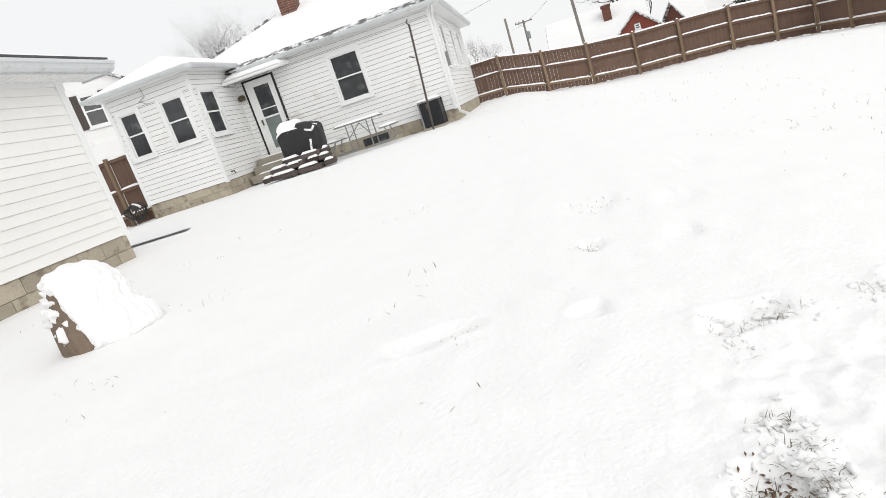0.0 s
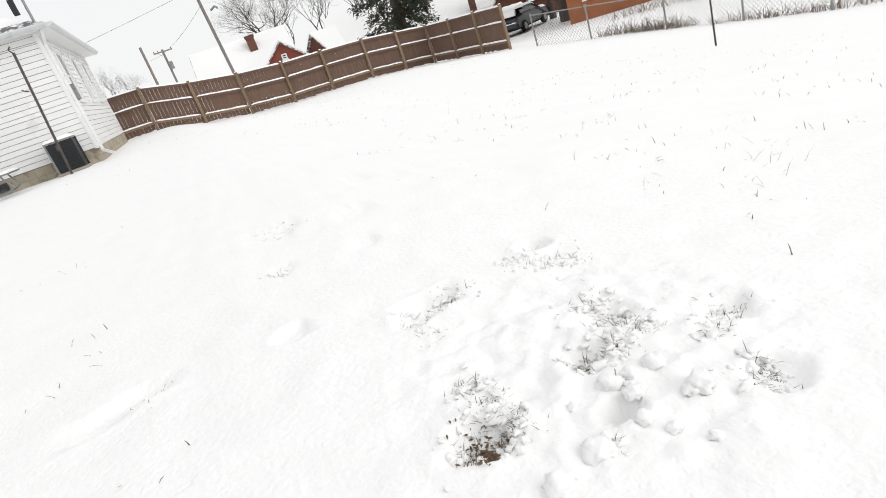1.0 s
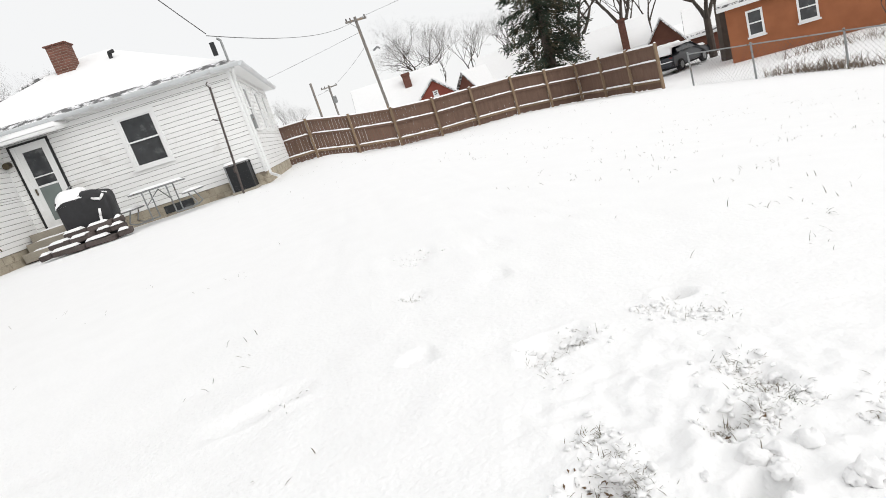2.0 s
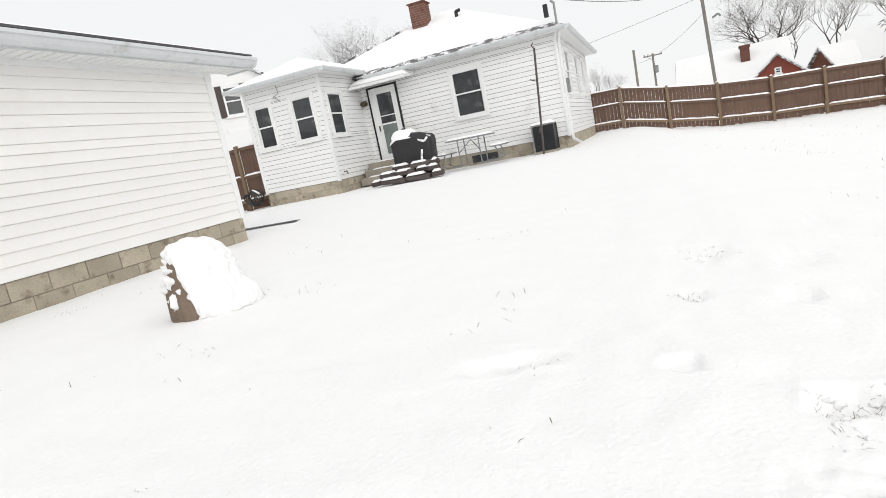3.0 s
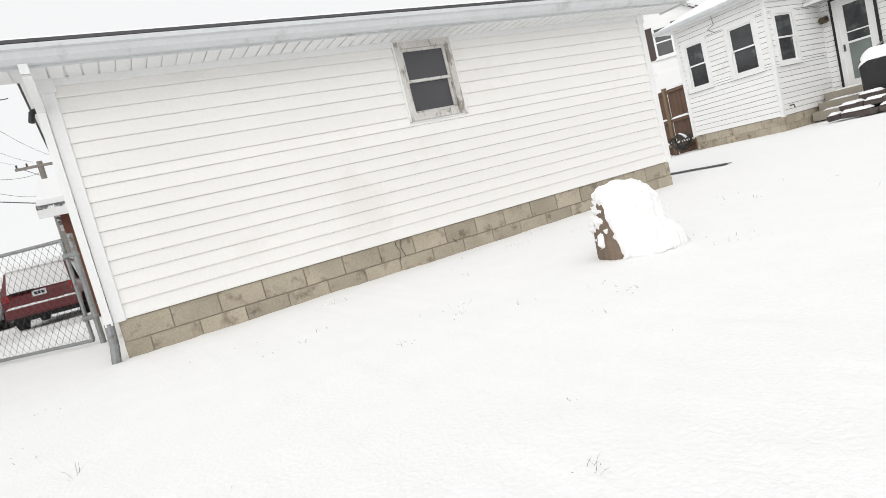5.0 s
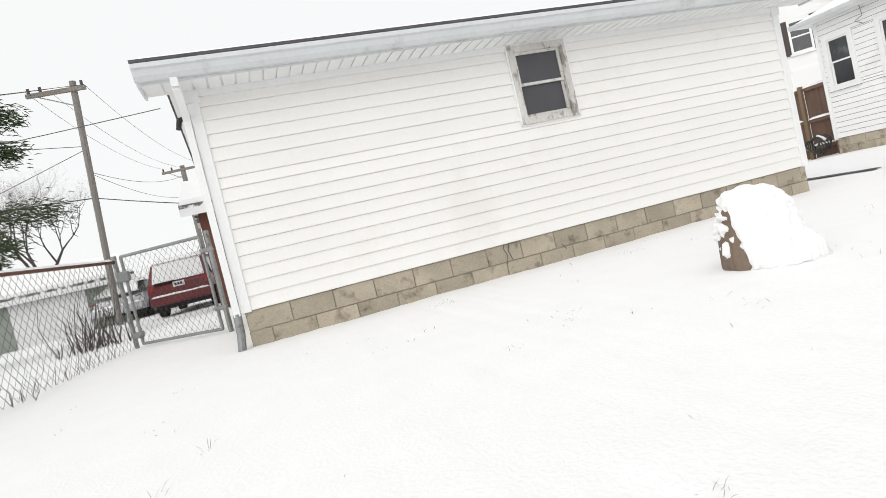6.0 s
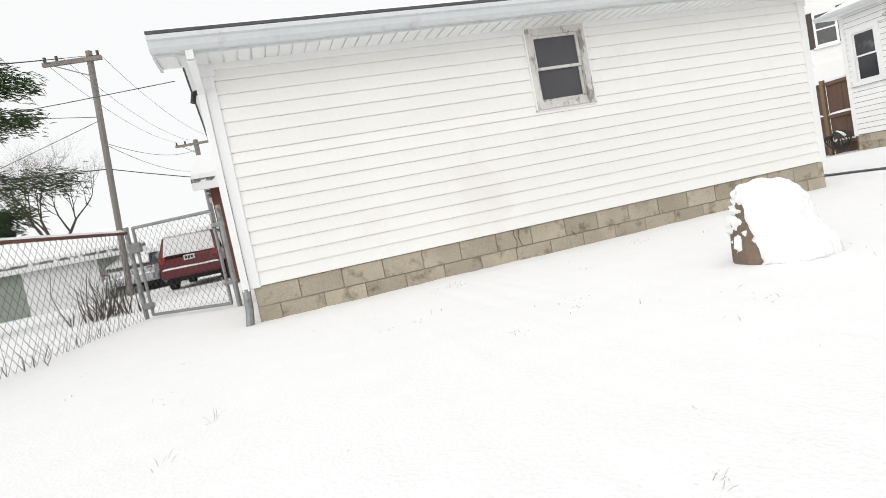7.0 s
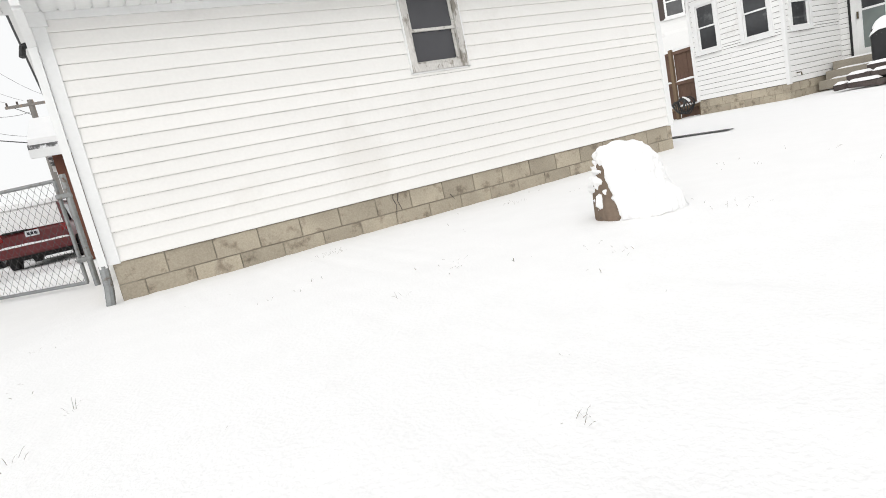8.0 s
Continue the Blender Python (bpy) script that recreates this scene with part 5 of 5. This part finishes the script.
def needle_tree(label, at, height, radius, bare, mat, seed, drop, limbs, density, blade, slim=0.22):
    """A conifer: tapered trunk and drooping limbs hung with many small needle sprays."""
    rng = random.Random(seed)
    thing = empty("tree", label, "tree", "conifers", at=at)
    part("trunk", tube(bmesh.new(), (0, 0, -0.3), (0.1, 0, height), radius * 0.12, 0.03, 10), BARK, thing)
    lv, lf, nv, nf = [], [], [], []
    for k in range(limbs):
        h = bare + (height - bare) * (k + rng.random()) / limbs
        reach = radius * (1 - 0.8 * ((h - bare) / (height - bare)) ** 1.2) * rng.uniform(0.65, 1.1)
        a = rng.uniform(0, 6.283)
        d = Vector((math.cos(a), math.sin(a), 0))
        prev = Vector((0, 0, h))
        for s in range(1, 7):
            f = s / 6
            p = Vector((0, 0, h)) + d * reach * f + Vector((0, 0, -drop * reach * f + 0.45 * drop * reach * max(0, f - 0.6)))
            w, rr = p - prev, 0.035 * (1 - f * 0.8)
            b0 = len(lv)
            for c in (prev, p):
                for e in (Vector((0, 0, rr)), d.cross(Vector((0, 0, 1))) * rr, Vector((0, 0, -rr))):
                    lv.append(tuple(c + e))
            lf.extend((b0 + i, b0 + (i + 1) % 3, b0 + 3 + (i + 1) % 3, b0 + 3 + i) for i in range(3))
            for _ in range(int(density * (0.4 + f))):
                c = prev.lerp(p, rng.random()) + Vector((rng.gauss(0, 0.13), rng.gauss(0, 0.13), rng.gauss(-0.10, 0.12))) * (0.6 + reach * 0.25)
                out = (d + Vector((rng.uniform(-0.9, 0.9), rng.uniform(-0.9, 0.9), rng.uniform(-1.0, 0.25)))).normalized()
                side = out.cross(Vector((rng.uniform(-1, 1), rng.uniform(-1, 1), 1))).normalized() * blade * slim
                tip = c + out * blade * rng.uniform(0.7, 1.4)
                b1 = len(nv)
                nv.extend((tuple(c - side), tuple(c + side), tuple(tip), tuple(c.lerp(tip, 0.4) + Vector((0, 0, blade * 0.14)))))
                nf.extend(((b1, b1 + 1, b1 + 3), (b1 + 1, b1 + 2, b1 + 3), (b1 + 2, b1, b1 + 3)))
            prev = p
    for nm, vv, ff, mm in (("limbs", lv, lf, BARK), ("crown", nv, nf, mat)):
        me = bpy.data.meshes.new(nm)
        me.from_pydata(vv, [], ff)
        me.materials.append(mm)
        ob = new(nm, me)
        ob.parent = thing
    return thing


needle_tree("tall dark spruce with drooping limbs dusted with snow", (14.7, 37.4, -1.4), 13.0, 3.2, 1.9, NEEDLE, 21, 0.45, 140, 26, 0.24)
needle_tree("green pine with long loose boughs beside the alley", (-13.4, -6.15, -0.2), 9.5, 3.5, 1.9, PINE, 22, -0.04, 56, 210, 0.15, 0.05)
needle_tree("dark young spruce beyond the alley garage", (-30.5, -11.2, -0.3), 5.2, 1.9, 0.3, NEEDLE, 23, 0.3, 70, 18, 0.26)

# ---- low growth ----
def shrub(label, pts, spread, height, count, seed, mat=TWIG, thick=0.008):
    rng = random.Random(seed)
    verts, faces = [], []
    for _ in range(count):
        x, y = rng.choice(pts)
        x, y = x + rng.gauss(0, spread), y + rng.gauss(0, spread)
        p = Vector((x, y, land(x, y) - 0.02))
        w = Vector((rng.gauss(0, 0.45), rng.gauss(0, 0.45), 1)).normalized()
        ln = height * rng.uniform(0.35, 1.1)
        for s in range(3):
            q = p + w * ln / 3
            r = thick * (1 - s * 0.25)
            b0 = len(verts)
            for c in (p, q):
                verts.extend(((c.x + r, c.y, c.z), (c.x - r * 0.5, c.y + r, c.z), (c.x - r * 0.5, c.y - r, c.z)))
            faces.extend((b0 + i, b0 + (i + 1) % 3, b0 + 3 + (i + 1) % 3, b0 + 3 + i) for i in range(3))
            p = q
            w = (w + Vector((rng.gauss(0, 0.5), rng.gauss(0, 0.5), rng.gauss(-0.1, 0.3)))).normalized()
    me = bpy.data.meshes.new("shrub")
    me.from_pydata(verts, [], faces)
    me.materials.append(mat)
    return tagged(new("shrub", me), label, "shrub", "fence shrubs", kind="stuff")


shrub("tangled bare brush along the chain-link fence", [(14.2 + i * 0.12, 17.2 - i * 0.24) for i in range(10)], 0.25, 0.5, 420, 31, BRUSH)
shrub("dry bare brush under the chain-link fence", [(15.8 + i * 0.15, 13.9 - i * 0.3) for i in range(12)], 0.3, 0.45, 300, 32, BRUSH)
shrub("low bare twigs before the orange house", [(18.5 + i * 0.35, 22.0 - i * 0.4) for i in range(14)], 0.35, 0.7, 300, 33, BRUSH)
shrub("dry weeds growing through the rusty chain-link fence", [(-8.0 + i * 0.28, -1.85 - i * 0.035) for i in range(9)], 0.07, 0.38, 34, 34, TWIG, 0.003)
shrub("bare twiggy bush behind the alley gate post", [(-10.5, -2.6), (-10.2, -2.3), (-11.0, -2.8)], 0.25, 1.1, 70, 35)
shrub("bare bush beyond the alley gate", [(-25.0, -4.6), (-25.0, -4.2)], 0.4, 2.0, 400, 36)


def grass(label, spots, seed, mat=GRASS, width=0.0008, flat=0.0):
    """Single bent blades: (x, y, spread, count, length)."""
    rng = random.Random(seed)
    verts, faces = [], []
    for cx_, cy_, sp, count, ln in spots:
        for _ in range(count):
            x, y = cx_ + rng.gauss(0, sp), cy_ + rng.gauss(0, sp)
            z = land(x, y) - 0.008
            a, tilt = rng.uniform(0, 6.283), rng.uniform(0.3, 1.5) + flat
            d = Vector((math.cos(a) * tilt, math.sin(a) * tilt, 1)).normalized()
            side = Vector((-math.sin(a), math.cos(a), 0)) * width
            l_ = ln * rng.uniform(0.4, 1.2)
            p, m_ = Vector((x, y, z)), Vector((x, y, z)) + d * l_ * 0.6
            t = m_ + (d + Vector((d.x, d.y, -0.1))).normalized() * l_ * 0.4
            b0 = len(verts)
            up_ = Vector((0, 0, width))
            verts.extend(tuple(c) for c in (p - side, p + side, m_ - side * 0.8, m_ + side * 0.8, t, m_ + up_))
            faces.extend(((b0, b0 + 1, b0 + 3, b0 + 2), (b0 + 2, b0 + 3, b0 + 4), (b0 + 2, b0 + 4, b0 + 5), (b0 + 3, b0 + 5, b0 + 4)))
    me = bpy.data.meshes.new("grass")
    me.from_pydata(verts, [], faces)
    me.materials.append(mat)
    return tagged(new("grass", me), label, "grass", "grass in the snow", kind="stuff")


# thawed places: x, y, half size, how much of it is broken up
THAW = [(0.90, 1.60, 0.035, 30), (0.81, 1.52, 0.05, 45), (0.90, 1.42, 0.05, 60), (0.45, 1.47, 0.05, 50), (0.56, 1.50, 0.05, 50), (0.42, 1.34, 0.03, 14), (0.77, 1.14, 0.05, 60), (0.76, 1.06, 0.05, 60),
        (0.76, 0.99, 0.045, 70), (0.69, 0.96, 0.025, 45), (0.62, 0.98, 0.035, 90), (0.61, 0.87, 0.014, 14), (0.39, 1.07, 0.03, 35), (0.40, 1.00, 0.035, 40), (0.34, 0.91, 0.05, 160), (0.40, 0.90, 0.035, 60),
        (0.95, 0.92, 0.04, 35), (0.85, 0.87, 0.03, 25), (0.80, 0.71, 0.03, 40), (0.84, 0.74, 0.025, 30), (0.26, 3.02, 0.09, 50), (0.18, 2.34, 0.04, 25), (-0.27, 1.76, 0.04, 12), (0.49, 0.75, 0.02, 25)]
grass("matted winter grass showing through trampled snow", [(x, y, r * 0.55, int(n * 4), 0.022) for x, y, r, n in THAW], 41, width=0.0006, flat=1.2)
grass("short upright winter grass in thawed snow", [(x, y, r * 0.6, int(n * 0.7), 0.032) for x, y, r, n in THAW], 44, width=0.0008)
rng = random.Random(61)
ico = bmesh.new()
bmesh.ops.create_icosphere(ico, subdivisions=2, radius=1)
ico_v, ico_f = [v.co.copy() for v in ico.verts], [[v.index for v in f.verts] for f in ico.faces]
ico.free()
cv, cf = [], []
for x, y, rad, n in THAW:
    for _ in range(int(n * 0.5)):
        px_, py_ = x + rng.gauss(0, rad * 0.85), y + rng.gauss(0, rad * 0.85)
        r, b0, off = rng.uniform(0.002, 0.0085) * (1.3 if rng.random() > 0.85 else 1), len(cv), Vector((rng.uniform(0, 50), 0, 0))
        z = land(px_, py_) + r * 0.2
        sx, sy, sz = rng.uniform(0.6, 1.7), rng.uniform(0.6, 1.7), rng.uniform(0.45, 0.9)
        for v in ico_v:
            w = v * r * (1 + 0.8 * noise.noise(v * 1.5 + off))
            cv.append((px_ + w.x * sx, py_ + w.y * sy, z + w.z * sz))
        cf.extend([i + b0 for i in f] for f in ico_f)
me = bpy.data.meshes.new("snow_crumbs")
me.from_pydata(cv, [], cf)
me.materials.append(SNOW)
me.polygons.foreach_set("use_smooth", [True] * len(me.polygons))
tagged(new("snow_crumbs", me), "crumbs of broken snow on thawed grass", "snow", "snow clods", kind="stuff")
rng = random.Random(77)
grass("scattered single grass blades poking out of snow", [(rng.uniform(1.2, 9), rng.uniform(0.6, 9), 0.12, rng.randint(1, 5), 0.05) for _ in range(150)] +
      [(rng.uniform(-4.9, 0), rng.uniform(-1.5, 5.5), 0.06, rng.randint(1, 4), 0.045) for _ in range(60)] +
      [(rng.uniform(-2, 10), rng.uniform(8, 24), 0.2, rng.randint(2, 6), 0.06) for _ in range(90)] + [(rng.uniform(1.2, 4.5), rng.uniform(0.8, 4.5), 0.05, rng.randint(1, 4), 0.05) for _ in range(70)], 42, width=0.0015)
grass("dry grass tufts standing out of the snow", [(-2.5, 1.15, 0.02, 5, 0.07), (-2.5, -0.27, 0.03, 8, 0.07), (-0.88, 0.86, 0.015, 9, 0.035), (-2.7, 1.6, 0.02, 4, 0.05), (-1.2, 1.1, 0.02, 5, 0.03), (-4.55, 3.4, 0.06, 18, 0.05), (-4.6, 1.5, 0.08, 22, 0.05), (-2.0, 3.1, 0.1, 10, 0.06),
                                                    (1.9, 1.6, 0.06, 9, 0.07), (1.7, 1.4, 0.06, 8, 0.07), (2.1, 1.8, 0.08, 9, 0.06), (2.4, 2.2, 0.1, 9, 0.06), (1.5, 1.75, 0.05, 6, 0.05), (-2.1, -0.45, 0.03, 5, 0.06)], 43)
leaf = bmesh.new()
rng = random.Random(5)
for _ in range(110):
    x, y = 0.34 + rng.gauss(0, 0.022), 0.91 + rng.gauss(0, 0.03)
    m = pose(x, y, land(x, y) + 0.004, rng.uniform(-50, 50), rng.uniform(-50, 50), rng.uniform(0, 360))
    vs = [leaf.verts.new(m @ Vector(p)) for p in ((0, -0.007, 0), (0.0025, 0, 0.0015), (0, 0.007, 0), (-0.0025, 0, 0.0015), (0, 0, 0.0025))]
    for i in range(4):
        leaf.faces.new((vs[i], vs[(i + 1) % 4], vs[4]))
tagged(part("leaf_litter", leaf, SOIL), "crumpled brown leaf litter in a thawed hollow", "leaves", "grass in the snow", kind="stuff")
for x, y, r0, r1 in ((0.335, 0.91, 0.026, 0.034), (0.61, 0.97, 0.02, 0.016), (0.91, 1.605, 0.03, 0.016), (0.47, 1.475, 0.035, 0.008), (0.69, 0.96, 0.018, 0.008), (0.61, 0.865, 0.012, 0.006)):
    bm = bmesh.new()
    mid = bm.verts.new((x, y, land(x, y) + 0.006))
    ring = []
    for i in range(18):
        a = i * math.pi / 9
        k = 0.75 + 0.5 * noise.noise((math.cos(a) * 2 + x * 9, math.sin(a) * 2, y))
        qx, qy = x + math.cos(a) * r0 * k, y + math.sin(a) * r1 * k
        ring.append(bm.verts.new((qx, qy, land(qx, qy) - 0.002)))
    for i in range(18):
        bm.faces.new((mid, ring[i], ring[(i + 1) % 18]))
    tagged(part("bare_soil", bm, SOIL), "small bare spot of dark wet soil", "soil", "grass in the snow", kind="stuff")
# snow clods round the trampled place and small prints with bare soil
for i in range(16):
    a = rng.uniform(0, 6.283)
    x, y = 0.56 + rng.gauss(0, 0.09), 0.80 + rng.gauss(0, 0.10)
    bm = bmesh.new()
    bmesh.ops.create_icosphere(bm, subdivisions=3, radius=1)
    r = rng.uniform(0.010, 0.030)
    for v in bm.verts:
        v.co = v.co * r * (1 + 0.5 * noise.noise(v.co * 1.7 + Vector((i, 0, 0))) + 0.25 * noise.noise(v.co * 4 + Vector((0, i, 0))))
        v.co.z *= 0.7
        v.co += Vector((x, y, land(x, y) + r * 0.3))
    tagged(part("snow_clod", bm, SNOW, None, smooth=True), "loose clod of trodden snow on the lawn", "snow clod", "snow clods")
# cracks and dead ivy stems on the garage base
for pts in (((GX + 0.012, 2.49, 0.33), (GX + 0.012, 2.45, 0.24), (GX + 0.013, 2.48, 0.16), (GX + 0.012, 2.46, 0.07)), ((GX + 0.012, 2.53, 0.31), (GX + 0.012, 2.5, 0.2), (GX + 0.013, 2.53, 0.1)), ((GX + 0.013, 3.12, 0.13), (GX + 0.012, 3.16, 0.07))):
    part("ivy_stem", tubes(pts, 0.0035, 5), PIPE, garage)
